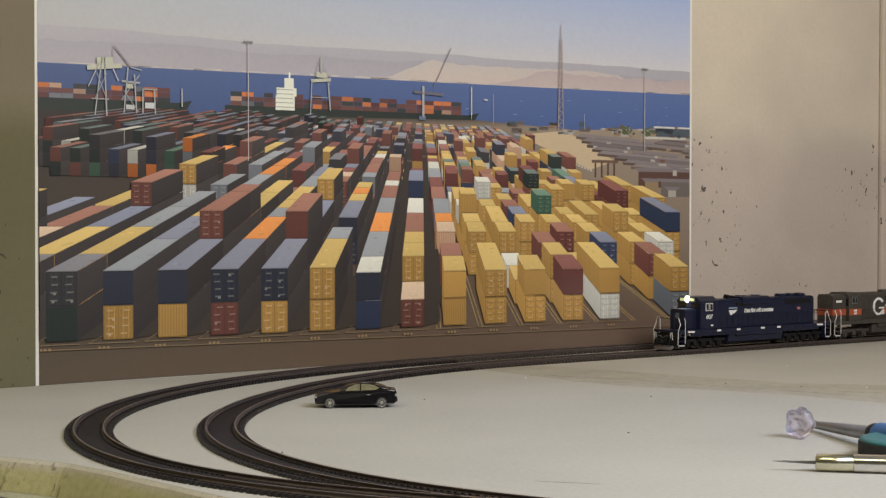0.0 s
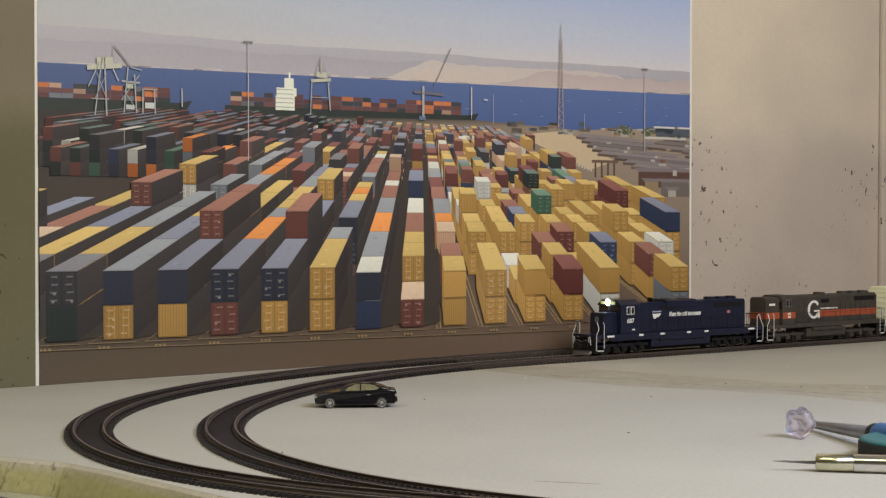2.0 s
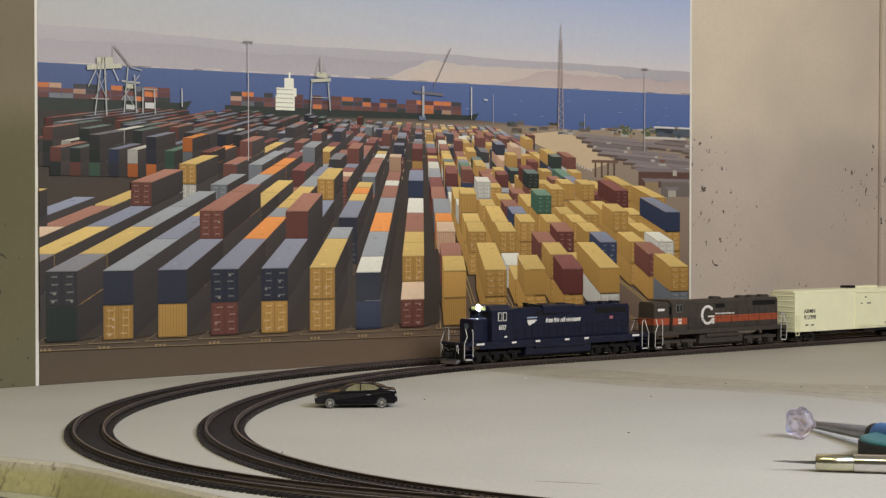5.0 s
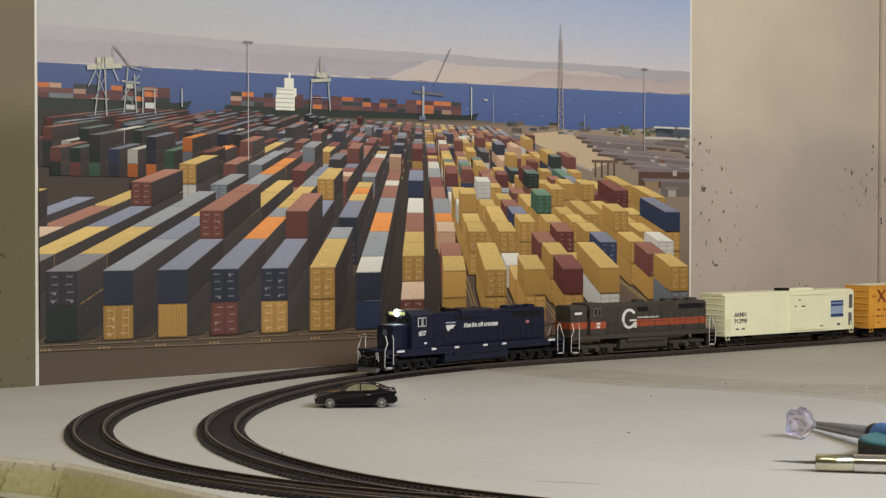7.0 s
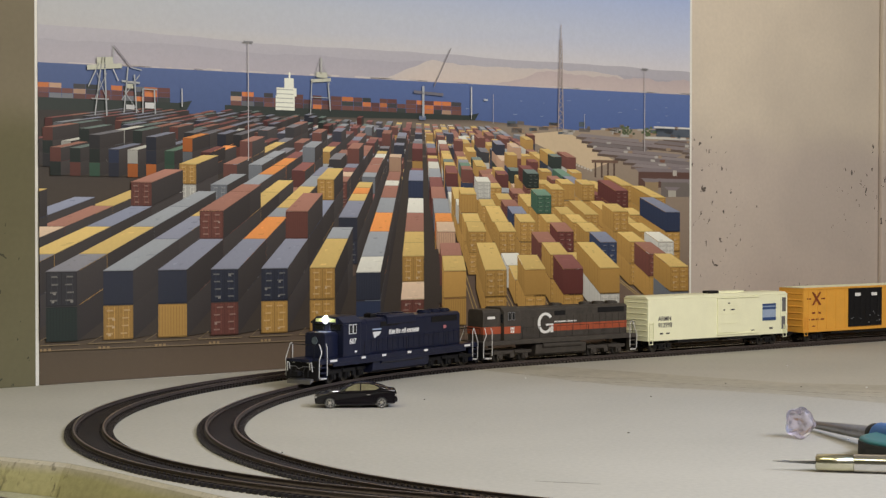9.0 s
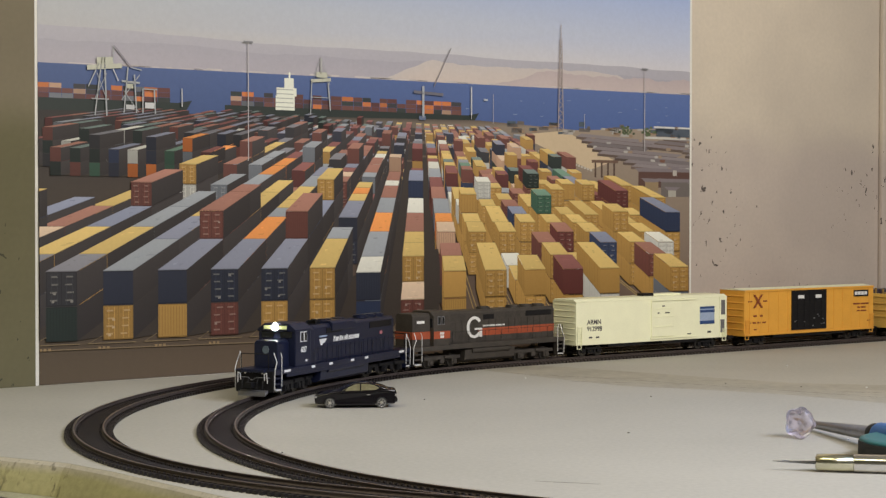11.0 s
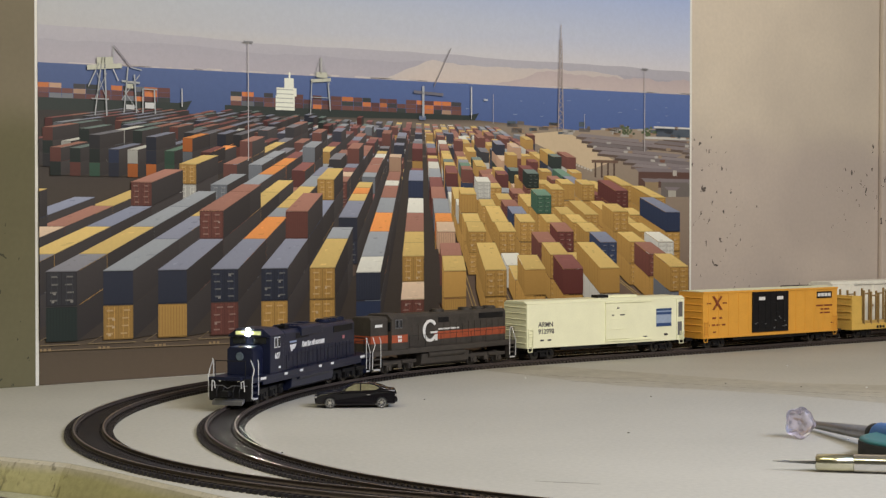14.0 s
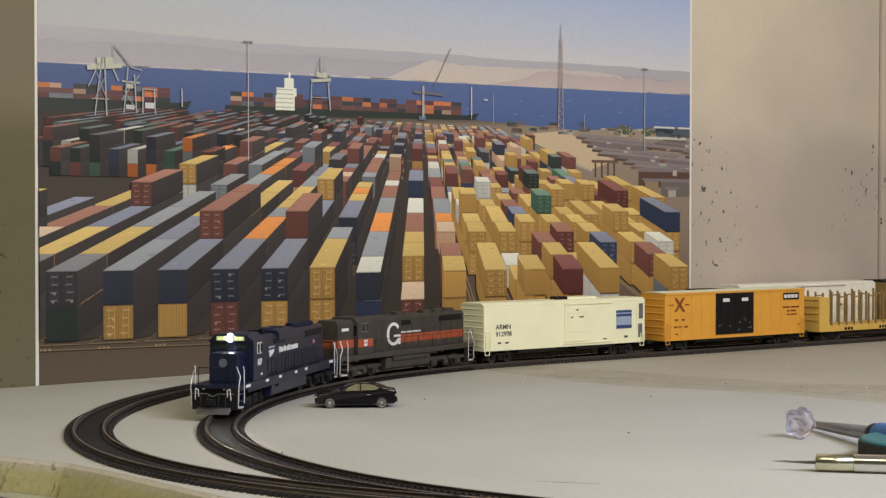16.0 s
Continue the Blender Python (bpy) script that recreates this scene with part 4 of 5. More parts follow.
def loco_truck(vehicle, index, x, behind, axles, material):
    half = axles[-1] + 0.0085
    bm = bmesh.new()
    for s in (-1, 1):
        y0, y1 = sorted((s * 0.0108, s * 0.0136))
        box(bm, -half, half, y0, y1, 0.0078, 0.0108, 0.0005)
        for w in axles:
            box(bm, w - 0.0034, w + 0.0034, y0, y1 + 0.0004, 0.0030, 0.0080, 0.0005)
            disc(bm, (w, s * 0.0143, 0.0056), (0, 1, 0), 0.0022, 0.0012, 12)
        for w0, w1 in zip(axles, axles[1:]):
            mid = (w0 + w1) / 2
            box(bm, mid - 0.0026, mid + 0.0026, y0 + 0.0004, y1, 0.0042, 0.0080, 0.0004)
            disc(bm, (mid - 0.004, s * 0.0140, 0.0098), (1, 0, 0), 0.0014, 0.005, 10)
    box(bm, -half + 0.003, half - 0.003, -0.0105, 0.0105, 0.0060, 0.0110)
    ob = part("truck", bm, material, vehicle)
    ob.matrix_basis = pose(x, 0, 0)
    for w in axles:
        wheelset(ob, w, 0.0058)
    TRUCKS.append((ob, index, x, behind))


def coupler(vehicle, x, sign, material):
    bm = boxes([(min(x, x + sign * 0.0085), max(x, x + sign * 0.0085), -0.0016, 0.0016, 0.0080, 0.0110)], 0.0004)
    box(bm, min(x + sign * 0.007, x + sign * 0.0115), max(x + sign * 0.007, x + sign * 0.0115), -0.0032, 0.0030, 0.0074, 0.0116, 0.0006)
    part("coupler", bm, material, vehicle)


def tapered(z_eave, half, z_top, half_top, z0):
    return [(-half, z0), (half, z0), (half, z_eave), (half_top, z_top), (-half_top, z_top), (-half, z_eave)]


def handrail(vehicle, points, material=None, r=0.00032):
    part("handrail", rod(points, r), material or M_UNDER, vehicle)


def locomotive(name, label, middle, length, body, truck_at, axles, six):
    """A hood-type road diesel. body: paint."""
    idx = len(MOVES)
    v = thing(name, label, "model locomotive", "the moving train")
    L = length / 2
    MOVES.append((v, middle, truck_at))
    W = 0.0176
    part("frame", boxes([(-L + 0.003, L - 0.003, -W, W, 0.0165, 0.0205)], 0.0005), body, v)
    # fuel tank with sloped sides
    tl = truck_at - axles[-1] - 0.012
    part("fuel_tank", prism([(-0.0145, 0.0062), (-0.0105, 0.0040), (0.0105, 0.0040), (0.0145, 0.0062), (0.0155, 0.0150), (-0.0155, 0.0150)], -tl, tl, "x", 0.0006), body, v)
    part("air_tank", disc(bmesh.new(), (0, 0.0148, 0.0140), (1, 0, 0), 0.0026, tl * 1.5, 14), body, v)
    # pilots with steps at both ends
    for s in (-1, 1):
        e = s * (L - 0.0045)
        a, b = sorted((e, e + s * 0.0022))
        part("pilot", boxes([(a, b, -0.0165, 0.0165, 0.0035, 0.0195)], 0.0005), M_UNDER, v)
        for y in (-1, 1):
            for k, z in enumerate((0.0045, 0.0090, 0.0135)):
                c, d = sorted((e - s * 0.0075, e))
                y0, y1 = sorted((y * 0.0135, y * 0.0178))
                part("step", boxes([(c, d, y0, y1, z, z + 0.0010)]), M_STEEL if k == 0 else body, v)
            c, d = sorted((e - s * 0.0083, e - s * 0.0075))
            y0, y1 = sorted((y * 0.0130, y * 0.0178))
            part("step_side", boxes([(c, d, y0, y1, 0.0040, 0.0170)]), body, v)
        coupler(v, e, s, M_UNDER)
    part("snow_plow", prism([(L - 0.0023, 0.0030), (L + 0.0024, 0.0008), (L + 0.0018, 0.0042), (L - 0.0023, 0.0052)], -0.0120, 0.0120, "y", 0.0003), M_GREYSTEEL if six else M_UNDER, v, "dull silver snow plow")
    return v, idx, L


def grab_irons(v, L, material, tall=0.0170):
    for s in (-1, 1):
        e = s * (L - 0.003)
        for y in (-1, 1):
            handrail(v, [(e, y * 0.0172, 0.0060), (e, y * 0.0176, 0.0205), (e - s * 0.003, y * 0.0176, 0.0265), (e - s * 0.003, y * 0.0150, 0.0330)], material, 0.00038)
            handrail(v, [(e - s * 0.0095, y * 0.0180, 0.0075), (e - s * 0.0095, y * 0.0180, 0.0300), (e - s * 0.0080, y * 0.0180, 0.0330)], material, 0.00038)
        handrail(v, [(e, -0.012, 0.0205), (e, -0.012, 0.0325), (e, 0.012, 0.0325), (e, 0.012, 0.0205)])


def side_rails(v, x0, x1, n):
    for y in (-1, 1):
        handrail(v, [(x0, y * 0.0172, 0.0320), (x1, y * 0.0172, 0.0320)], None, 0.00022)
        for i in range(n):
            x = x0 + (x1 - x0) * i / (n - 1)
            handrail(v, [(x, y * 0.0172, 0.0200), (x, y * 0.0172, 0.0320)], None, 0.00022)


def roof_fan(v, x, r, material):
    bm = disc(bmesh.new(), (x, 0, 0.0512), (0, 0, 1), r, 0.0020, 24)
    disc(bm, (x, 0, 0.0524), (0, 0, 1), r * 0.82, 0.0008, 24)
    part("roof_fan", bm, material, v)


def blue_loco():
    v, idx, L = locomotive("diesel_locomotive", "dark navy six-axle model diesel locomotive with lit headlight", 0.1300, 0.240, M_NAVY, 0.0765, (-0.0230, 0.0, 0.0230), True)
    for s in (1, -1):
        loco_truck(v, idx, s * 0.0765, 0.1300 - s * 0.0765, (-0.0230, 0.0, 0.0230), M_UNDER)
    # short hood (nose)
    nose = part("short_hood", prism(tapered(0.0394, 0.0104, 0.0414, 0.0088, 0.0203), 0.0835, 0.1010, "x", 0.0008), M_NAVY, v)
    part("nose_emblem", disc(bmesh.new(), (0.1012, 0, 0.0345), (1, 0, 0), 0.0030, 0.0004, 20), M_EMBLEM, nose, "faded round nose emblem")
    part("nose_lamp", disc(bmesh.new(), (0.0990, 0.0, 0.0416), (0, 0, 1), 0.0022, 0.0010, 12), M_CHROME, nose)
    # cab
    cab = part("cab", prism(tapered(0.0475, 0.0165, 0.0528, 0.0105, 0.0203), 0.0600, 0.0840, "x", 0.0006), M_NAVY, v)
    part("cab_roof", prism(tapered(0.0488, 0.0171, 0.0537, 0.0105, 0.0474), 0.0590, 0.0852, "x", 0.0005), M_NAVY, cab)
    for y in (-1, 1):
        y0, y1 = sorted((y * 0.0164, y * 0.0169))
        for x0, x1 in ((0.0665, 0.0712), (0.0722, 0.0768)):
            part("window_frame", boxes([(x0, x1, y0, y1, 0.0390, 0.0472)], 0.0003), M_STEEL, cab)
            y2, y3 = sorted((y * 0.0167, y * 0.0171))
            part("window_pane", boxes([(x0 + 0.0008, x1 - 0.0008, y2, y3, 0.0399, 0.0463)]), M_GLASSDARK, cab)
        part("front_window", boxes([(0.0838, 0.0845, min(y * 0.0030, y * 0.0135), max(y * 0.0030, y * 0.0135), 0.0424, 0.0478)], 0.0003), M_GLASSDARK, cab)
    lettering("cab_number", "607", 0.0044, (0.0760, 0.0167, 0.0310), M_WHITE, cab, "white cab number")
    # number boards and headlight over the windscreen
    head = part("headlight_box", boxes([(0.0840, 0.0866, -0.0112, 0.0112, 0.0482, 0.0530)], 0.0005), M_NAVY, v)
    for y in (-1, 1):
        y0, y1 = sorted((y * 0.0030, y * 0.0102))
        part("number_board", boxes([(0.0864, 0.0870, y0, y1, 0.0492, 0.0520)], 0.0002), M_BOARDLIT, head, "lit yellowish number board")
    part("headlight", disc(bmesh.new(), (0.0869, 0, 0.0500), (1, 0, -0.35), 0.0016, 0.0012, 16), M_LAMP, head, "glowing white headlight")
    part("headlight", disc(bmesh.new(), (0.0869, 0, 0.0526), (1, 0, -0.35), 0.0014, 0.0012, 16), M_LAMP, head, "glowing white upper headlight")
    for y in (-1, 1):
        y0, y1 = sorted((y * 0.0158, y * 0.0172))
        part("side_skirt", boxes([(-0.098, 0.098, y0, y1, 0.0138, 0.0170)], 0.0003), M_NAVY, v)
    # long hood
    hood = part("long_hood", prism(tapered(0.0475, 0.0116, 0.0500, 0.0095, 0.0203), -0.0960, 0.0460, "x", 0.0007), M_NAVY, v)
    part("electrical_cabinet", prism(tapered(0.0465, 0.0118, 0.0498, 0.0095, 0.0203), 0.0455, 0.0605, "x", 0.0005), M_NAVY, hood)
    for i in range(17):
        x = -0.0920 + i * 0.0078
        part("hood_door", boxes([(x, x + 0.0068, 0.0114, 0.01195, 0.0218, 0.0335)], 0.0002), M_NAVY, hood)
    part("radiator_grille", boxes([(-0.0905, -0.0500, 0.0114, 0.01205, 0.0420, 0.0472)], 0.0002), M_UNDER, hood)
    part("inertial_intake", boxes([(0.0010, 0.0260, 0.0114, 0.01205, 0.0425, 0.0466)], 0.0002), M_UNDER, hood)
    part("blower_duct", prism([(0.0460, 0.0205), (0.0600, 0.0205), (0.0600, 0.0330), (0.0460, 0.0270)], 0.0115, 0.0150, "y", 0.0005), M_NAVY, hood)
    part("dynamic_brake_blister", prism(tapered(0.0500, 0.0130, 0.0520, 0.0105, 0.0440), -0.0240, 0.0180, "x", 0.0006), M_NAVY, hood)
    for x in (-0.085, -0.070, -0.055, -0.015, 0.008):
        roof_fan(v, x, 0.0064, M_NAVY)
    part("exhaust_stack", boxes([(0.0215, 0.0300, -0.0035, 0.0035, 0.0495, 0.0530)], 0.0005), M_UNDER, v)
    part("air_horn", rod([(0.030, 0.004, 0.0500), (0.030, 0.004, 0.0535), (0.036, 0.004, 0.0540)], 0.0007), M_UNDER, v)
    # white name panel as plain bars, emblem and small flag
    x = 0.0140
    for i, w in enumerate((0.0036, 0.0026, 0.0028, 0.0012, 0.0034, 0.0036, 0.0012, 0.0036, 0.0028, 0.0012, 0.0034, 0.0034, 0.0034, 0.0028, 0.0028, 0.0028)):
        if w > 0.0015:
            h = 0.0043 if i in (0, 4, 8) else 0.0034
            for k in (0.0, w * 0.52):
                part("name_bar", prism([(x - k, 0.0352), (x - k - 0.0009, 0.0352), (x - k - 0.0017, 0.0352 + h), (x - k - 0.0008, 0.0352 + h)], 0.0115, 0.01185, "y"), M_WHITE, hood)
            part("name_bar", boxes([(x - w * 0.72, x - 0.0006, 0.0115, 0.0118, 0.0352 + h * 0.52, 0.0352 + h * 0.72)]), M_WHITE, hood)
        x -= w
    part("side_emblem", prism([(0.0375, 0.0385), (0.0250, 0.0385), (0.0290, 0.0350), (0.0320, 0.0350), (0.0340, 0.0310), (0.0360, 0.0350)], 0.0115, 0.0119, "y"), M_WHITE, hood, "pale emblem shape")
    part("side_emblem", boxes([(0.0250, 0.0375, 0.0115, 0.0119, 0.0400, 0.0412)]), M_PALEBLUE, hood)
    part("flag_decal", boxes([(-0.0735, -0.0690, 0.0115, 0.0119, 0.0358, 0.0385)]), mat("flag_red", (0.45, 0.16, 0.18), 0.5), hood)
    for x in (0.0985, 0.0580, 0.0290, -0.0080, -0.0330, -0.0990):
        w = 0.0046 if abs(x) > 0.09 else 0.0028
        part("sill_mark", boxes([(x - w, x + w, 0.0174, 0.0179, 0.0178, 0.0196)]), M_WHITE, v, "white sill stripe")
    part("sill_mark", boxes([(0.0660, 0.0690, 0.0163, 0.0169, 0.0235, 0.0250)]), M_WHITE, v)
    grab_irons(v, L, M_STEEL)
    side_rails(v, -0.1050, 0.0560, 9)
    part("anticlimber", boxes([(L - 0.0030, L + 0.0006, -0.0100, 0.0100, 0.0185, 0.0210)], 0.0004), M_NAVY, v)
    part("uncoupling_lever", rod([(L + 0.0004, -0.0150, 0.0150), (L + 0.0010, -0.0040, 0.0150), (L + 0.0014, 0.0, 0.0130), (L + 0.0010, 0.0040, 0.0150), (L + 0.0004, 0.0150, 0.0150)], 0.00028), M_GREYSTEEL, v)
    for y in (-1, 1):
        part("front_grab", rod([(L + 0.0004, y * 0.0105, 0.0130), (L + 0.0010, y * 0.0105, 0.0175), (L + 0.0010, y * 0.0125, 0.0185), (L + 0.0004, y * 0.0130, 0.0110)], 0.00040), M_STEEL, v)
    for y in (-0.0075, 0.0075):
        part("ditch_light", disc(bmesh.new(), (L - 0.0018, y, 0.0185), (1, 0, 0), 0.0011, 0.0014, 10), M_CHROME, v)
    for y in (-0.004, 0.004, -0.009, 0.009):
        part("air_hose", rod([(L - 0.001, y, 0.0140), (L + 0.0012, y, 0.0105), (L + 0.0012, y, 0.0065)], 0.0005), M_UNDER, v)


def grey_loco():
    v, idx, L = locomotive("diesel_locomotive", "weathered dark grey four-axle model diesel with orange stripe", 0.3517, 0.200, M_BLACK, 0.0600, (-0.0160, 0.0160), False)
    for s in (1, -1):
        loco_truck(v, idx, s * 0.0600, 0.3517 - s * 0.0600, (-0.0160, 0.0160), M_BLACK)
    nose = part("short_hood", prism(tapered(0.0470, 0.0115, 0.0497, 0.0095, 0.0203), 0.0715, 0.0930, "x", 0.0007), M_BLACK, v)
    part("number_board", boxes([(0.0790, 0.0880, 0.0113, 0.0118, 0.0408, 0.0432)]), M_WHITE, nose, "white number bar")
    cab = part("cab", prism(tapered(0.0472, 0.0165, 0.0515, 0.0105, 0.0203), 0.0520, 0.0720, "x", 0.0006), M_BLACK, v)
    for y in (-1, 1):
        y0, y1 = sorted((y * 0.0164, y * 0.0168))
        for x0, x1 in ((0.0590, 0.0625), (0.0635, 0.0675)):
            part("window_frame", boxes([(x0, x1, y0, y1, 0.0392, 0.0470)], 0.0002), M_GREYSTEEL, cab)
            y2, y3 = sorted((y * 0.0166, y * 0.0170))
            part("window_pane", boxes([(x0 + 0.0007, x1 - 0.0007, y2, y3, 0.0400, 0.0462)]), M_GLASSDARK, cab)
    part("front_window", boxes([(0.0716, 0.0724, 0.0118, 0.0150, 0.0370, 0.0450)], 0.0002), M_GLASSDARK, cab)
    hood = part("long_hood", prism(tapered(0.0480, 0.0116, 0.0503, 0.0095, 0.0203), -0.0890, 0.0525, "x", 0.0007), M_BLACK, v)
    part("orange_stripe", boxes([(-0.0885, 0.0120, 0.01155, 0.01190, 0.0268, 0.0335)]), M_ORANGE, hood, "faded orange stripe")
    part("orange_stripe", boxes([(0.0520, 0.0719, 0.0164, 0.0167, 0.0268, 0.0335)]), M_ORANGE, cab)
    part("orange_stripe", boxes([(0.0716, 0.0934, -0.0117, 0.0118, 0.0268, 0.0335)]), M_ORANGE, nose)
    for x0, x1, z0, z1 in ((0.0598, 0.0612, 0.0306, 0.0328), (0.0616, 0.0630, 0.0306, 0.0328), (0.0634, 0.0646, 0.0306, 0.0328), (0.0600, 0.0618, 0.0274, 0.0298), (0.0624, 0.0642, 0.0274, 0.0298)):
        part("number_bar", boxes([(x0, x1, 0.0166, 0.0169, z0, z1)]), M_WHITE, cab)
    # the white emblem: an open ring with a bar
    bm = bmesh.new()
    for i in range(20):
        a0, a1 = math.radians(35 + i * 14.5), math.radians(35 + (i + 1) * 14.5)
        quad = []
        for y in (0.0120, 0.0123):
            for a, rr in ((a0, 1.0), (a1, 1.0), (a1, 0.66), (a0, 0.66)):
                quad.append(bm.verts.new((0.0175 - math.cos(a) * 0.0098 * rr, y, 0.0348 + math.sin(a) * 0.0100 * (rr if rr == 1 else 0.74))))
        bm.faces.new(quad[4:8])
        bm.faces.new(quad[0:4][::-1])
        for j in range(4):
            bm.faces.new((quad[j], quad[(j + 1) % 4], quad[4 + (j + 1) % 4], quad[4 + j]))
    bmesh.ops.recalc_face_normals(bm, faces=bm.faces)
    box(bm, 0.0077, 0.0170, 0.0120, 0.0123, 0.0322, 0.0340)
    box(bm, 0.0077, 0.0110, 0.0120, 0.0123, 0.0256, 0.0316)
    part("emblem", bm, M_WHITE, hood, "large white open ring emblem")
    x = 0.0060
    for w in (0.0022, 0.0012, 0.0012, 0.0012, 0.0016, 0.0016, 0.0014, 0.0018, 0.0022, 0.0014, 0.0012, 0.0018, 0.0022, 0.0016, 0.0014, 0.0014, 0.0016, 0.0016):
        part("name_bar", boxes([(x - w + 0.0005, x, 0.0115, 0.0119, 0.0349, 0.0363)]), M_WHITE, hood)
        x -= w
    for i in range(13):
        x = -0.0860 + i * 0.0078
        part("hood_door", boxes([(x, x + 0.0070, 0.0114, 0.01180, 0.0212, 0.0262)], 0.0002), M_BLACK, hood)
    for i in range(16):
        x = -0.0865 + i * 0.0085
        if 0.006 < x < 0.028:
            continue
        part("hood_seam", boxes([(x, x + 0.0003, 0.0115, 0.01205, 0.0270, 0.0410)]), M_BLACK, hood)
    part("door_panel", boxes([(0.0345, 0.0505, 0.0115, 0.0119, 0.0225, 0.0405)], 0.0002), M_BLACK, hood)
    part("walkway_riser", boxes([(-0.0900, 0.0530, 0.0110, 0.0174, 0.0203, 0.0212)]), M_BLACK, v)
    for x in (-0.078, -0.061, -0.044, -0.005):
        roof_fan(v, x, 0.0066, M_BLACK)
    part("radiator_grille", boxes([(-0.0850, -0.0500, 0.0114, 0.0120, 0.0425, 0.0475)], 0.0002), M_UNDER, hood)
    part("air_intake", boxes([(-0.0080, 0.0060, 0.0114, 0.0120, 0.0415, 0.0460)], 0.0002), M_UNDER, hood)
    grab_irons(v, L, M_STEEL)
    side_rails(v, -0.0950, 0.0500, 8)


def car_frame(v, L):
    part("centre_sill", boxes([(-L + 0.006, L - 0.006, -0.0040, 0.0040, 0.0075, 0.0112)], 0.0004), M_UNDER, v)
    for s in (-1, 1):
        coupler(v, s * (L - 0.002), s, M_UNDER)


def ladder(v, x, y, z0, z1, w, rungs, material):
    bm = bmesh.new()
    for i in range(rungs):
        z = z0 + (z1 - z0) * i / (rungs - 1)
        rod([(x - w / 2, y, z), (x + w / 2, y, z)], 0.0003, bm)
    rod([(x - w / 2, y, z0 - 0.001), (x - w / 2, y, z1 + 0.001)], 0.0003, bm)
    rod([(x + w / 2, y, z0 - 0.001), (x + w / 2, y, z1 + 0.001)], 0.0003, bm)
    part("ladder", bm, material, v)


def end_ribs(v, L, W, z0, z1, n, material, swell=0.22):
    for s in (-1, 1):
        for i in range(n):
            z = z0 + (z1 - z0) * (i + 0.5) / n
            bm = rod([(s * L, -W + 0.002, z), (s * L, W - 0.002, z)], (z1 - z0) / n * swell, None, 8)
            part("end_rib", bm, material, v)


def reefer():
    idx = len(MOVES)
    v = thing("refrigerator_car", "cream model refrigerator boxcar with small blue panel", "model freight car", "the moving train")
    L, W = 0.1024, 0.0176
    MOVES.append((v, 0.5650, 0.078))
    for s in (1, -1):
        freight_truck(v, idx, s * 0.078, 0.5650 - s * 0.078)
    part("body", prism(tapered(0.0535, W, 0.0552, W - 0.004, 0.0115), -L + 0.011, L, "x", 0.0005), M_CREAM, v)
    part("machinery_end", prism(tapered(0.0535, W, 0.0552, W - 0.004, 0.0115), -L, -L + 0.0105, "x", 0.0005), M_CREAM, v)
    part("roof", prism([(-W - 0.0005, 0.0532), (W + 0.0005, 0.0532), (W - 0.004, 0.0560), (-W + 0.004, 0.0560)], -L - 0.0004, L + 0.0004, "x", 0.0004), M_CREAM, v)
    end_ribs(v, L, W, 0.0135, 0.0530, 7, M_CREAM, 0.10)
    for x in (-0.0968,):
        part("grille", boxes([(x - 0.0028, x + 0.0028, W - 0.0004, W + 0.0003, 0.0350, 0.0500)]), M_GREYSTEEL, v)
        part("grille", boxes([(x - 0.0020, x + 0.0036, W - 0.0004, W + 0.0003, 0.0165, 0.0300)]), M_GREYSTEEL, v)
    door = part("door", boxes([(-0.0260, 0.0045, W - 0.0002, W + 0.0012, 0.0160, 0.0510)], 0.0004), M_CREAM, v)
    for z in (0.0255, 0.0355, 0.0435):
        part("door_rib", boxes([(-0.0255, 0.0040, W + 0.0008, W + 0.0017, z, z + 0.0007)]), M_CREAM, door)
    for x0, x1, z in ((-0.0130, -0.0100, 0.0458), (-0.0200, -0.0140, 0.0390), (-0.0060, -0.0035, 0.0390)):
        part("door_mark", boxes([(x0, x1, W + 0.0010, W + 0.0015, z, z + 0.0012)]), M_DARKPRINT, door)
    part("door_rail", boxes([(-0.058, 0.0050, W - 0.0002, W + 0.0014, 0.0138, 0.0150)], 0.0002), M_CREAM, v)
    part("door_rail", boxes([(-0.058, 0.0050, W - 0.0002, W + 0.0014, 0.0515, 0.0526)], 0.0002), M_CREAM, v)
    lettering("reporting_mark", "ARMN", 0.0046, (0.0885, W + 0.0001, 0.0315), M_DARKPRINT, v, "dark reporting letters")
    lettering("car_number", "912998", 0.0046, (0.0885, W + 0.0001, 0.0250), M_DARKPRINT, v, "dark car number")
    for x in (0.0840, 0.0750):
        part("data_bar", boxes([(x - 0.002, x + 0.002, W - 0.0002, W + 0.0004, 0.0180, 0.0195)]), M_DARKPRINT, v)
    panel = part("blue_panel", boxes([(-0.0840, -0.0635, W - 0.0002, W + 0.0004, 0.0262, 0.0440)]), M_PALEBLUE, v, "small pale and dark blue panel")
    for z0, z1 in ((0.0262, 0.0295), (0.0380, 0.0405), (0.0418, 0.0440)):
        part("panel_band", boxes([(-0.0840, -0.0635, W, W + 0.0006, z0, z1)]), M_BLUEPRINT, panel)
    part("data_bar", boxes([(-0.0790, -0.0745, W - 0.0002, W + 0.0004, 0.0170, 0.0190)]), M_DARKPRINT, v)
    part("data_bar", boxes([(-0.0510, -0.0460, W - 0.0002, W + 0.0004, 0.0165, 0.0175)]), M_DARKPRINT, v)
    part("roof_hatch", boxes([(-0.050, -0.012, -0.010, 0.004, 0.0555, 0.0580)], 0.0006), M_CREAM, v)
    part("roof_vent", boxes([(-0.012, 0.002, -0.006, 0.004, 0.0555, 0.0588)], 0.0006), M_UNDER, v)
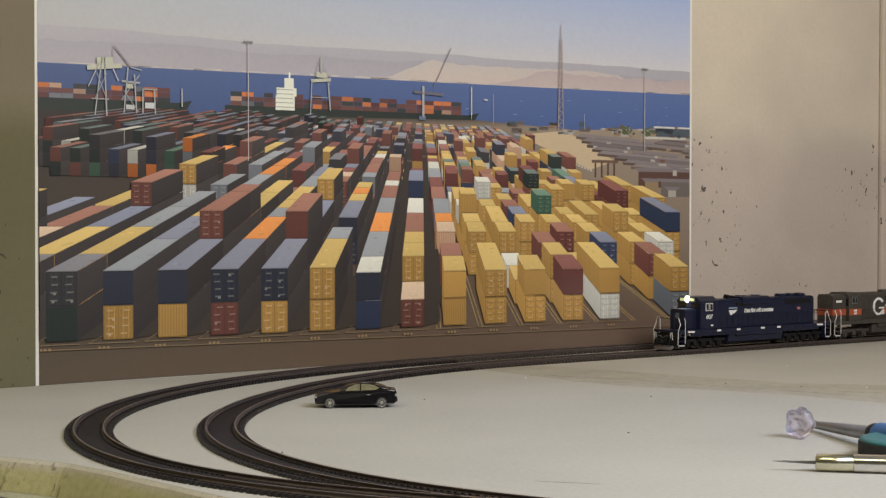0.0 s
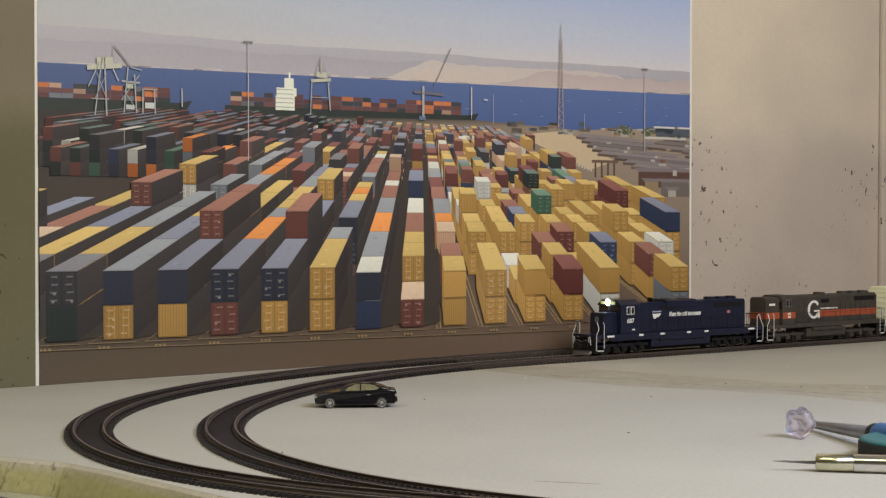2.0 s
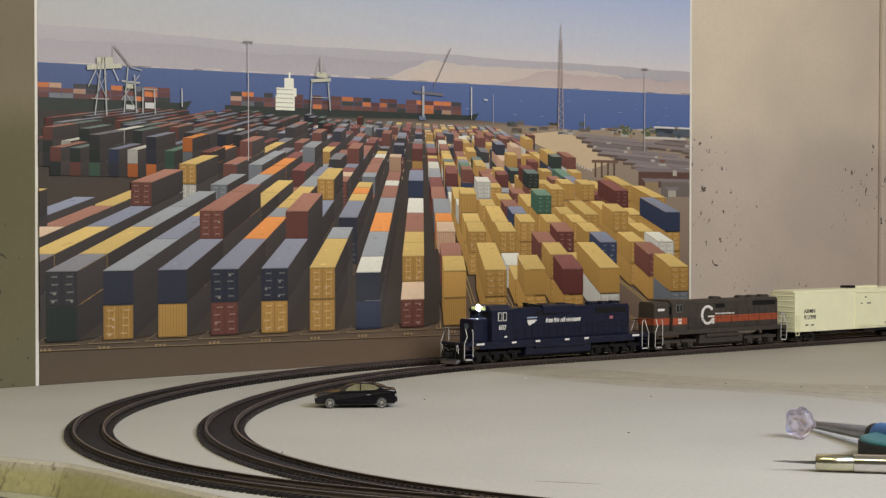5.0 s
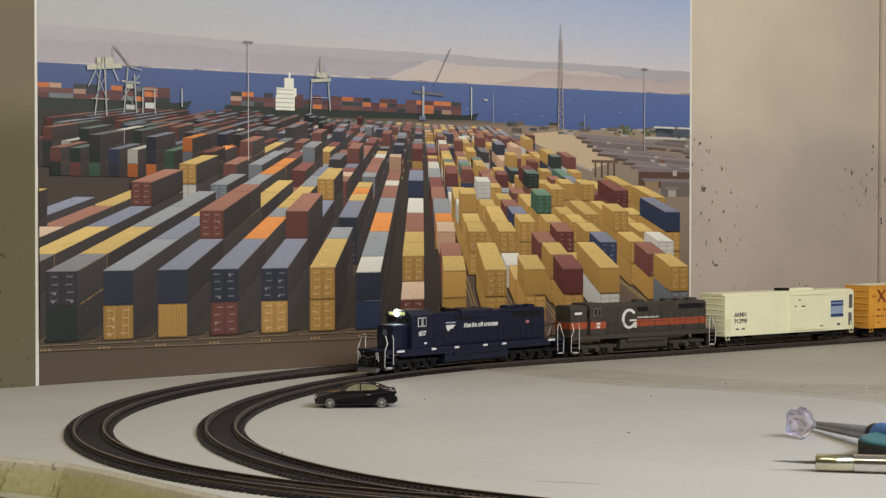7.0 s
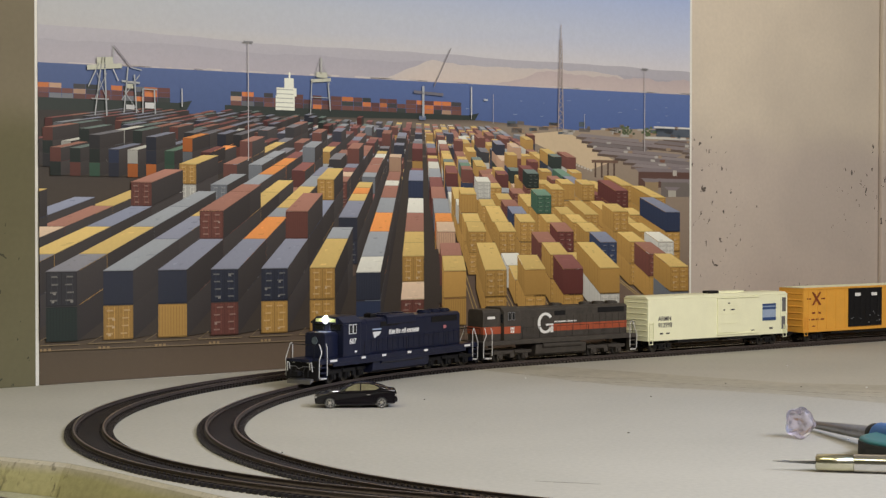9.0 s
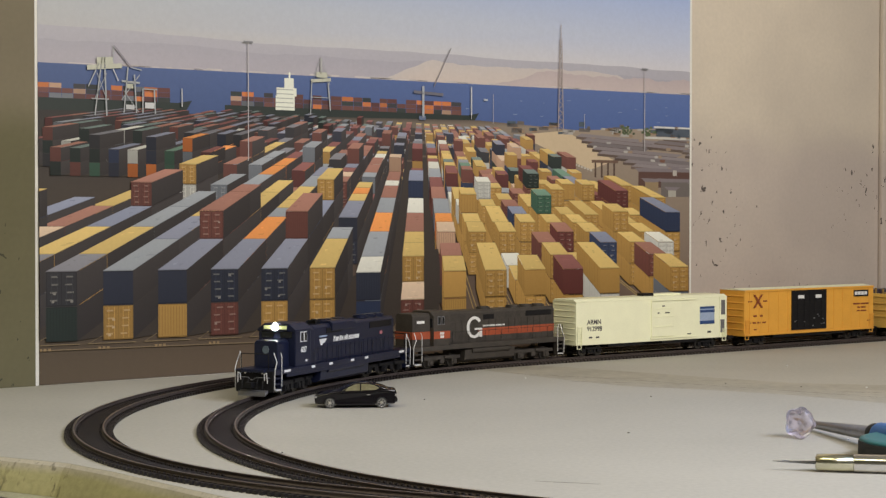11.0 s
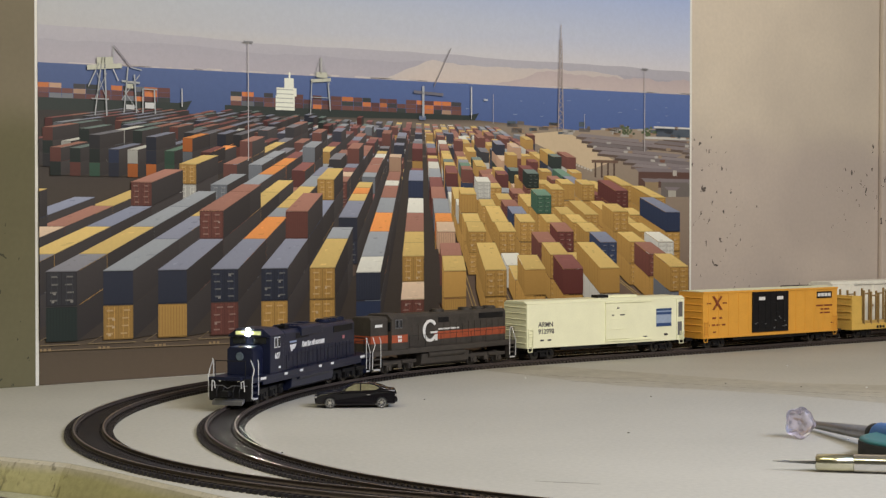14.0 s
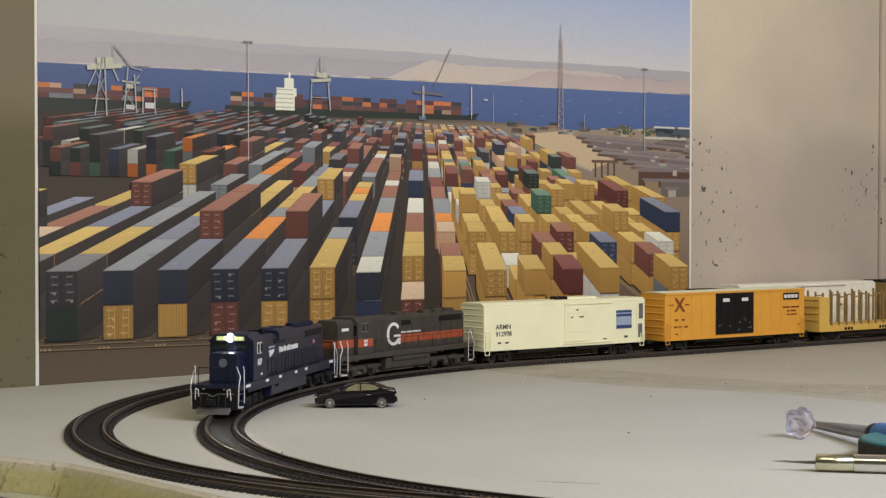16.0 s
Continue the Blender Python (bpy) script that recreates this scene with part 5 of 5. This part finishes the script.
    for s in (-1, 1):
        ladder(v, s * (L - 0.004), W + 0.0010, 0.0130, 0.0290 if s > 0 else 0.0200, 0.0055, 6, M_CREAM)
        part("side_sill", boxes([(min(s * 0.060, s * 0.012), max(s * 0.060, s * 0.012), -W + 0.001, W - 0.001, 0.0085, 0.0118)], 0.0004), M_UNDER, v)
        part("stirrup", rod([(s * (L - 0.0015), W, 0.0118), (s * (L - 0.0015), W, 0.0082), (s * (L - 0.0065), W, 0.0082), (s * (L - 0.0065), W, 0.0118)], 0.0004), M_CREAM, v)
    car_frame(v, L)


def boxcar():
    idx = len(MOVES)
    v = thing("boxcar", "orange-yellow tall model boxcar with black double doors", "model freight car", "the moving train")
    L, W = 0.1045, 0.0176
    MOVES.append((v, 0.7985, 0.082))
    for s in (1, -1):
        freight_truck(v, idx, s * 0.080, 0.7985 - s * 0.080)
    part("body", boxes([(-L, L, -W, W, 0.0105, 0.0588)], 0.0005), M_YELLOW, v)
    part("roof", prism([(-W - 0.0005, 0.0586), (W + 0.0005, 0.0586), (0.0, 0.0602)], -L - 0.0004, L + 0.0004, "x"), M_CREAM, v, "pale weathered roof")
    for i in range(14):
        x = -L + 0.008 + i * (2 * L - 0.016) / 13
        if abs(x - 0.0043) < 0.032:
            continue
        part("side_post", boxes([(x - 0.0006, x + 0.0006, W - 0.0002, W + 0.0004, 0.0135, 0.0570)], 0.0001), M_YELLOW, v)
    for z in (0.0108, 0.0568):
        part("side_sill", boxes([(-L, L, W - 0.0002, W + 0.0010, z, z + 0.0020)], 0.0003), M_YELLOW, v)
    end_ribs(v, L, W, 0.0140, 0.0560, 6, M_YELLOW, 0.12)
    for x0, x1 in ((-0.0235, 0.0041), (0.0045, 0.0320)):
        door = part("door", boxes([(x0, x1, W, W + 0.0016, 0.0145, 0.0568)], 0.0003), M_UNDER, v, "black sliding door")
        for z in (0.0240, 0.0340, 0.0440):
            part("door_rib", boxes([(x0 + 0.001, x1 - 0.001, W + 0.0012, W + 0.0021, z, z + 0.0007)]), M_UNDER, door)
        for k in (0.3, 0.7):
            part("lock_rod", rod([(x0 + (x1 - x0) * k, W + 0.0022, 0.0160), (x0 + (x1 - x0) * k, W + 0.0022, 0.0550)], 0.0003), M_UNDER, door)
        part("door_placard", boxes([((x0 + x1) / 2 - 0.0050, (x0 + x1) / 2 + 0.0050, W + 0.0014, W + 0.0019, 0.0480, 0.0515)]), M_WHITE, door)
    rng = random.Random(8)
    for _ in range(10):
        x, z = rng.uniform(-0.021, 0.030), rng.uniform(0.0160, 0.0300)
        part("door_mark", boxes([(x, x + rng.uniform(0.0010, 0.0028), W + 0.0015, W + 0.0023, z, z + rng.uniform(0.0006, 0.0014))]), M_GREYSTEEL, v)
    # crossed mark, bars of small writing and the framed mark
    for s in (-1, 1):
        part("crossed_mark", prism([(0.0845 - s * 0.0075, 0.0400), (0.0845 - s * 0.0045, 0.0400), (0.0845 + s * 0.0075, 0.0540), (0.0845 + s * 0.0045, 0.0540)], W + 0.0008, W + 0.0011 + s * 0.0001, "y"), M_REDPRINT, v, "brown crossed mark")
    for x0, x1, z0, z1 in ((0.070, 0.076, 0.0460, 0.0475), (0.093, 0.099, 0.0460, 0.0475), (0.077, 0.082, 0.0305, 0.0325), (0.086, 0.091, 0.0305, 0.0325), (0.072, 0.077, 0.0235, 0.0252), (0.080, 0.085, 0.0235, 0.0252), (0.087, 0.092, 0.0235, 0.0252), (0.095, 0.097, 0.0235, 0.0250),
                           (0.086, 0.090, 0.0165, 0.0178), (-0.097, -0.070, 0.0385, 0.0402), (-0.091, -0.077, 0.0345, 0.0362), (-0.092, -0.076, 0.0308, 0.0322), (-0.098, -0.094, 0.0195, 0.0210)):
        part("writing_bar", boxes([(x0, x1, W - 0.0001, W + 0.0003, z0, z1)]), M_REDPRINT, v)
    mk = part("framed_mark", boxes([(-0.0945, -0.0705, W, W + 0.0010, 0.0475, 0.0545)]), M_UNDER, v, "black framed mark with white bars")
    for i in range(4):
        part("mark_bar", boxes([(-0.0920 + i * 0.0055, -0.0875 + i * 0.0055, W + 0.0006, W + 0.0013, 0.0492, 0.0528)]), M_WHITE, mk)
    for s in (-1, 1):
        ladder(v, s * (L - 0.004), W + 0.0012, 0.0125, 0.0270, 0.0055, 5, M_YELLOW)
        part("stirrup", rod([(s * (L - 0.0015), W, 0.0108), (s * (L - 0.0015), W, 0.0072), (s * (L - 0.0065), W, 0.0072), (s * (L - 0.0065), W, 0.0108)], 0.0004), M_YELLOW, v)
    part("underbody", boxes([(-0.058, 0.058, -W + 0.002, W - 0.002, 0.0075, 0.0106)], 0.0004), M_UNDER, v)
    car_frame(v, L)


def stake_car():
    idx = len(MOVES)
    v = thing("bulkhead_flat_car", "tan model bulkhead flat car with stakes and white wrapped load", "model freight car", "the moving train")
    L, W = 0.1060, 0.0176
    M = 1.0350
    MOVES.append((v, M, 0.080))
    for s in (1, -1):
        freight_truck(v, idx, s * 0.080, M - s * 0.080)
    part("deck", boxes([(-L, L, -W, W, 0.0100, 0.0170)], 0.0004), M_TAN, v)
    for s in (-1, 1):
        x0, x1 = sorted((s * (L - 0.002), s * L))
        bulk = part("bulkhead", boxes([(x0, x1, -W, W, 0.0170, 0.0485)], 0.0005), M_TAN, v)
        for i in range(4):
            z = 0.022 + i * 0.0075
            part("bulkhead_rib", boxes([(min(s * L, s * (L + 0.0012)), max(s * L, s * (L + 0.0012)), -W + 0.001, W - 0.001, z, z + 0.0014)], 0.0003), M_TAN, bulk)
        a, b = sorted((s * (L - 0.016), s * (L - 0.002)))
        for y in (-1, 1):
            y0, y1 = sorted((y * (W - 0.0014), y * W))
            part("side_plate", prism([(a, 0.0170), (b, 0.0170), (b, 0.0485), (a, 0.0475)], y0, y1, "y", 0.0003), M_TAN, v)
    for i in range(15):
        x = -L + 0.020 + i * (2 * L - 0.040) / 14
        for y in (-1, 1):
            y0, y1 = sorted((y * (W - 0.0016), y * (W + 0.0004)))
            part("stake", boxes([(x - 0.0008, x + 0.0008, y0, y1, 0.0160, 0.0505 + 0.0016 * ((i * 7) % 3))], 0.0002), M_STAKE, v)
            if i % 2 == 0 and i < 14:
                part("stake_tie", boxes([(x, x + (2 * L - 0.040) / 14, y0 + 0.0004, y1 - 0.0004, 0.0468, 0.0482)]), M_STAKE, v)
    for x0 in (-0.006, 0.052):
        part("stake_pocket", boxes([(x0 + k * 0.005, x0 + k * 0.005 + 0.003, W - 0.0002, W + 0.0006, 0.0112, 0.0140) for k in range(3)]), M_UNDER, v)
    car_frame(v, L)


def far_loco():
    """The dark diesel that leads the train on the outer track, long hood first."""
    idx = len(FAR)
    v = thing("diesel_locomotive", "dark purple-black model diesel on the outer track", "model locomotive", "the train behind")
    FAR.append((v, -0.112, 0.060))
    part("frame", boxes([(-0.100, 0.100, -0.0172, 0.0172, 0.0120, 0.0205)], 0.0005), M_UNDER, v)
    part("long_hood", prism(tapered(0.0465, 0.0116, 0.0490, 0.0095, 0.0203), -0.060, 0.095, "x", 0.0007), M_PURPLE, v)
    part("cab", prism(tapered(0.0520, 0.0165, 0.0565, 0.0120, 0.0203), -0.096, -0.060, "x", 0.0006), M_UNDER, v)
    part("fuel_tank", boxes([(-0.030, 0.030, -0.0145, 0.0145, 0.0040, 0.0120)], 0.0006), M_UNDER, v)
    for s in (-1, 1):
        part("truck", boxes([(s * 0.060 - 0.024, s * 0.060 + 0.024, -0.0136, 0.0136, 0.0025, 0.0120)], 0.0010), M_UNDER, v)
        coupler(v, s * 0.099, s, M_UNDER)


def far_car(name, label, behind, body, roof, roof_label):
    v = thing(name, label, "model freight car", "the train behind")
    L, W = 0.113, 0.0176
    FAR.append((v, behind, 0.082))
    part("body", boxes([(-L, L, -W, W, 0.0105, 0.0575)], 0.0005), body, v)
    part("roof", prism([(-W - 0.0005, 0.0573), (W + 0.0005, 0.0573), (W - 0.004, 0.0600), (-W + 0.004, 0.0600)], -L, L, "x", 0.0003), roof, v, roof_label)
    for i in range(11):
        x = -L + 0.012 + i * (2 * L - 0.024) / 10
        part("side_post", boxes([(x - 0.0006, x + 0.0006, W - 0.0002, W + 0.0006, 0.0130, 0.0560)]), body, v)
    part("roof_seam", boxes([(-0.060, 0.075, W - 0.0002, W + 0.0009, 0.0555, 0.0562)]), M_SCRATCH, v)
    for x, z in ((0.07, 0.035), (0.045, 0.030), (0.00, 0.037), (-0.03, 0.038), (-0.05, 0.033)):
        part("writing_bar", boxes([(x - 0.004, x + 0.004, W - 0.0001, W + 0.0008, z, z + 0.0022)]), M_STAKE, v)
    for s in (-1, 1):
        part("truck", boxes([(s * 0.082 - 0.013, s * 0.082 + 0.013, -0.0126, 0.0126, 0.0025, 0.0090)], 0.0010), M_UNDER, v)
        coupler(v, s * (L - 0.002), s, M_UNDER)
    part("centre_sill", boxes([(-L + 0.006, L - 0.006, -0.0040, 0.0040, 0.0075, 0.0106)]), M_UNDER, v)
    return v


FAR = []         # (vehicle, offset of its middle behind the white car's front end, half truck spacing)
blue_loco()
grey_loco()
reefer()
boxcar()
stake_car()
far_loco()
far_car("boxcar", "white model boxcar on the outer track behind", 0.1150, M_LOAD, M_LOAD, "white roof")
last = far_car("boxcar", "tan model boxcar with black roof on the outer track", 0.3580, M_STAKE, M_UNDER, "black roof")
part("side_opening", boxes([(0.096, 0.104, 0.0172, 0.0182, 0.0200, 0.0460)]), M_UNDER, last, "dark side opening")


# ---------------------------------------------------------------- things on the bench
def sedan():
    v = thing("toy_car", "glossy black model sedan standing beside the track", "toy car", m=pose(-0.0650, 1.2500, 0, 0, 0, 185))
    # local x forward, y left; the car's left side shows
    L, W = 0.0300, 0.0112
    side = [(0.0298, 0.0030), (0.0305, 0.0060), (0.0298, 0.0085), (0.0270, 0.0100), (0.0190, 0.0115), (0.0105, 0.0125), (-0.0185, 0.0133), (-0.0260, 0.0137), (-0.0298, 0.0131), (-0.0303, 0.0105), (-0.0300, 0.0050), (-0.0290, 0.0030)]

    def drawn_in(bm, amount):
        """Narrows the upper part and both ends, as a pressed body does."""
        for q in bm.verts:
            q.co.y *= 1 - amount * max(0.0, (q.co.z - 0.0090) / 0.0100) - 0.16 * max(0.0, (abs(q.co.x) - 0.022) / 0.0085) ** 2
        for f in bm.faces:
            f.smooth = len(f.verts) <= 4
        return bm

    part("body", drawn_in(prism(side, -W, W, "y", 0.0011), 0.12), M_CARPAINT, v)
    roof = [(0.0120, 0.0120), (0.0085, 0.0144), (0.0045, 0.0167), (0.0005, 0.0177), (-0.0045, 0.0183), (-0.0100, 0.0181), (-0.0150, 0.0172), (-0.0200, 0.0158), (-0.0250, 0.0134)]
    cabin = part("cabin", drawn_in(prism(roof, -W, W, "y", 0.0009), 0.24), M_CARPAINT, v)
    # The windows' gold reflection is put into the glass colour.
    pale = mat("car_glass_glint", (0.21, 0.19, 0.11), 0.10, 0.1, 0.3, 300)
    for y in (-1, 1):
        for shape in ([(0.0082, 0.0128), (0.0052, 0.0155), (0.0008, 0.0173), (-0.0030, 0.0177), (-0.0030, 0.0130)], [(-0.0040, 0.0130), (-0.0040, 0.0178), (-0.0095, 0.0176), (-0.0140, 0.0166), (-0.0172, 0.0150), (-0.0150, 0.0134)]):
            y0, y1 = sorted((y * (W - 0.0008), y * (W + 0.0003)))
            part("side_window", drawn_in(prism(shape, y0, y1, "y"), 0.24), pale, cabin)
        part("door_mirror", boxes([(0.0085, 0.0105, min(y * W, y * (W + 0.0016)), max(y * W, y * (W + 0.0016)), 0.0116, 0.0132)], 0.0004), M_CARPAINT, v)
        a, b = sorted((y * 0.0062, y * 0.0104))
        part("headlight", boxes([(0.0288, 0.0302, a, b, 0.0074, 0.0090)], 0.0004), M_CHROME, v)
        part("tail_light", boxes([(-0.0303, -0.0288, a, b, 0.0088, 0.0106)], 0.0004), M_CHROME, v)
        part("door_handle", boxes([(-0.0105, -0.0080, min(y * W, y * (W + 0.0004)), max(y * W, y * (W + 0.0004)), 0.0098, 0.0103)]), M_CHROME, v)
        for x in (0.0192, -0.0190):
            w = part("wheel", disc(bmesh.new(), (x, y * (W - 0.0012), 0.0040), (0, 1, 0), 0.0040, 0.0030, 24), M_RUBBER, v)
            bm = bmesh.new()
            for k in range(7):
                a = k * math.tau / 7
                rod([(x + math.cos(a) * 0.0004, y * (W + 0.0004), 0.0040 + math.sin(a) * 0.0004), (x + math.cos(a) * 0.0028, y * (W + 0.0004), 0.0040 + math.sin(a) * 0.0028)], 0.00038, bm)
            for k in range(18):
                a, a2 = k * math.tau / 18, (k + 1) * math.tau / 18
                rod([(x + math.cos(a) * 0.0029, y * (W + 0.0003), 0.0040 + math.sin(a) * 0.0029), (x + math.cos(a2) * 0.0029, y * (W + 0.0003), 0.0040 + math.sin(a2) * 0.0029)], 0.00026, bm, 5)
            part("rim", bm, M_CHROME, w, "silver spoked rim")
    part("sill_trim", boxes([(-0.0140, 0.0145, -W - 0.0002, W + 0.0002, 0.0022, 0.0036)], 0.0004), M_CARPAINT, v)
    part("rear_bumper", boxes([(-0.0308, -0.0285, -W + 0.0006, W - 0.0006, 0.0045, 0.0075)], 0.0006), M_CARPAINT, v)


def hobby_knife():
    a, b = Vector((0.1858, 0.945, 0.0053)), Vector((0.36, 0.9125, 0.0053))
    d = (b - a).normalized()
    m = Matrix.Translation(a) @ d.to_track_quat("Z", "Y").to_matrix().to_4x4()
    v = thing("hobby_knife", "metal hobby knife with pointed blade lying on the bench", "knife")
    part("blade", prism([(0.0, 0.0), (0.004, 0.0010), (0.026, 0.0026), (0.030, 0.0026), (0.030, -0.0026), (0.018, -0.0024)], -0.00025, 0.00025, "y"), M_GREYSTEEL, v).matrix_basis = Matrix.Translation(a) @ pose(0, 0, 0, 0, 0, math.degrees(math.atan2(d.y, d.x))) @ pose(0, 0, 0, 60, 0, 0)
    part("collet", lathe([(0.0235, 0.0030), (0.0245, 0.0048), (0.0440, 0.0050), (0.0442, 0.0046)], m, 24), M_BRASS, v)
    part("handle", lathe([(0.0442, 0.0047), (0.0452, 0.0051), (0.150, 0.0051), (0.152, 0.0040)], m, 24), M_CHROME, v)


def screwdriver():
    v = thing("screwdriver", "grey steel screwdriver with black and blue handle", "screwdriver")
    a, b = Vector((0.2458, 1.119, 0.0040)), Vector((0.2627, 1.0425, 0.0085))
    d = (b - a).normalized()
    m = Matrix.Translation(a) @ d.to_track_quat("Z", "Y").to_matrix().to_4x4()
    part("shaft", lathe([(-0.002, 0.0016), (0.0, 0.0023), (0.040, 0.0036), (0.090, 0.0048), (0.092, 0.0040)], m, 20), M_GREYSTEEL, v)
    part("handle", lathe([(0.088, 0.0050), (0.090, 0.0066), (0.096, 0.0070), (0.16, 0.0074), (0.17, 0.007)], m, 20), M_RUBBER, v)
    part("grip", lathe([(0.097, 0.0071), (0.099, 0.0077), (0.155, 0.0079), (0.158, 0.0072)], m, 20), M_BLUE, v, "blue grip")


def clear_cap():
    a, d = Vector((0.2300, 1.078, 0.0100)), Vector((-0.72, -0.62, 0.10)).normalized()
    m = Matrix.Translation(a) @ d.to_track_quat("Z", "Y").to_matrix().to_4x4()
    v = thing("blade_cap", "clear violet plastic protective cap lying on the bench", "plastic cap")
    bm = bmesh.new()
    loops = []
    for a2, r in ((-0.007, 0.0045), (-0.006, 0.0070), (0.000, 0.0094), (0.0030, 0.0100), (0.0040, 0.0092), (0.0034, 0.0028), (0.0002, 0.0022)):
        loops.append([bm.verts.new(m @ Vector(((r * (1 + 0.10 * math.cos(5 * q))) * math.cos(q), (r * (1 + 0.10 * math.cos(5 * q))) * math.sin(q), a2))) for q in [math.tau * i / 40 for i in range(40)]])
    for l0, l1 in zip(loops, loops[1:]):
        for i in range(40):
            bm.faces.new((l0[i], l0[(i + 1) % 40], l1[(i + 1) % 40], l1[i])).smooth = True
    bm.faces.new(loops[0][::-1])
    bm.faces.new(loops[-1])
    bmesh.ops.recalc_face_normals(bm, faces=bm.faces)
    part("shell", bm, M_CLEAR, v)


def tape_roll():
    v = thing("round_tin", "flat black round tin with a teal lid", "tin", m=pose(0.2825, 0.987, 0))
    part("case", lathe([(0.0, 0.0360), (0.001, 0.0372), (0.0100, 0.0372), (0.0106, 0.0365)], Matrix.Identity(4), 40), M_RUBBER, v)
    part("lid", lathe([(0.0107, 0.0366), (0.0120, 0.0362), (0.0128, 0.0330)], Matrix.Identity(4), 40), M_TEAL, v, "teal lid")


sedan()
hobby_knife()
screwdriver()
clear_cap()
tape_roll()

# ---------------------------------------------------------------- the many ties
lay_ties(INNER, track_inner, -1.45, 2.3, -0.95, 0.40)
lay_ties(OUTER, track_outer, -1.45, 2.3, -0.95, 0.40)


# ---------------------------------------------------------------- what moves
NOSE = ((0.0, 0.1338), (1.0, 0.0794), (2.0, 0.0248), (3.0, -0.0299), (4.0, -0.0850), (5.0, -0.1394), (6.5, -0.2209), (7.0, -0.2482), (8.0, -0.3029), (9.0, -0.3574), (9.8, -0.4004),
        (10.5, -0.4325), (11.0, -0.4505), (11.5, -0.4600), (12.0, -0.4657), (12.5, -0.4731), (13.0, -0.4850), (13.5, -0.4982), (14.0, -0.5118), (14.5, -0.5257), (15.0, -0.5391), (15.5, -0.5525), (16.0, -0.5658))


def nose_at(t):
    """Where the train's nose is along the inner track."""
    ts, ss = [r[0] for r in NOSE], [r[1] for r in NOSE]
    i = max(0, min(len(ts) - 2, int(np.searchsorted(ts, t, side="right")) - 1))
    sl = [(ss[k + 1] - ss[k]) / (ts[k + 1] - ts[k]) for k in range(len(ts) - 1)]

    def slope(k):
        return sl[0] if k == 0 else sl[-1] if k == len(ts) - 1 else (sl[k - 1] + sl[k]) / 2

    h = ts[i + 1] - ts[i]
    u = (t - ts[i]) / h
    return (2 * u**3 - 3 * u**2 + 1) * ss[i] + (u**3 - 2 * u**2 + u) * h * slope(i) + (-2 * u**3 + 3 * u**2) * ss[i + 1] + (u**3 - u**2) * h * slope(i + 1)


def vehicle_pose(behind, half, t, track=INNER, nose=None):
    s = (nose_at(t) if nose is None else nose) + behind
    f, _ = on_track(track, s - half)
    b, _ = on_track(track, s + half)
    d = f - b
    mid = (f + b) / 2
    return Matrix.Translation((mid.x, mid.y, RAIL_TOP)) @ pose(0, 0, 0, 0, 0, math.degrees(math.atan2(d.y, d.x)))


def motions():
    times = [i * 0.5 for i in range(33)]
    fine = [i * 0.1 for i in range(161)]
    for v, behind, half in MOVES:
        walk(v, [(t, vehicle_pose(behind, half, t)) for t in times])
    for v, behind, half in FAR:
        walk(v, [(t, vehicle_pose(behind, half, t, OUTER, 0.4988 - 0.075 * (t - 13.0))) for t in times])
    for truck, idx, x, behind in TRUCKS:
        _, b, h = MOVES[idx]
        rows = []
        for t in times:
            _, a = on_track(INNER, nose_at(t) + behind)
            own = vehicle_pose(b, h, t)
            turn = math.degrees(a + math.pi) - math.degrees(own.to_euler().z)
            turn = (turn + 180) % 360 - 180
            rows.append((t, pose(x, 0, 0, 0, 0, turn)))
        walk(truck, rows)
    for wheel, x, r in WHEELS:
        walk(wheel, [(t, pose(x, 0, r, 0, math.degrees((nose_at(0) - nose_at(t)) / r), 0)) for t in fine])


motions()
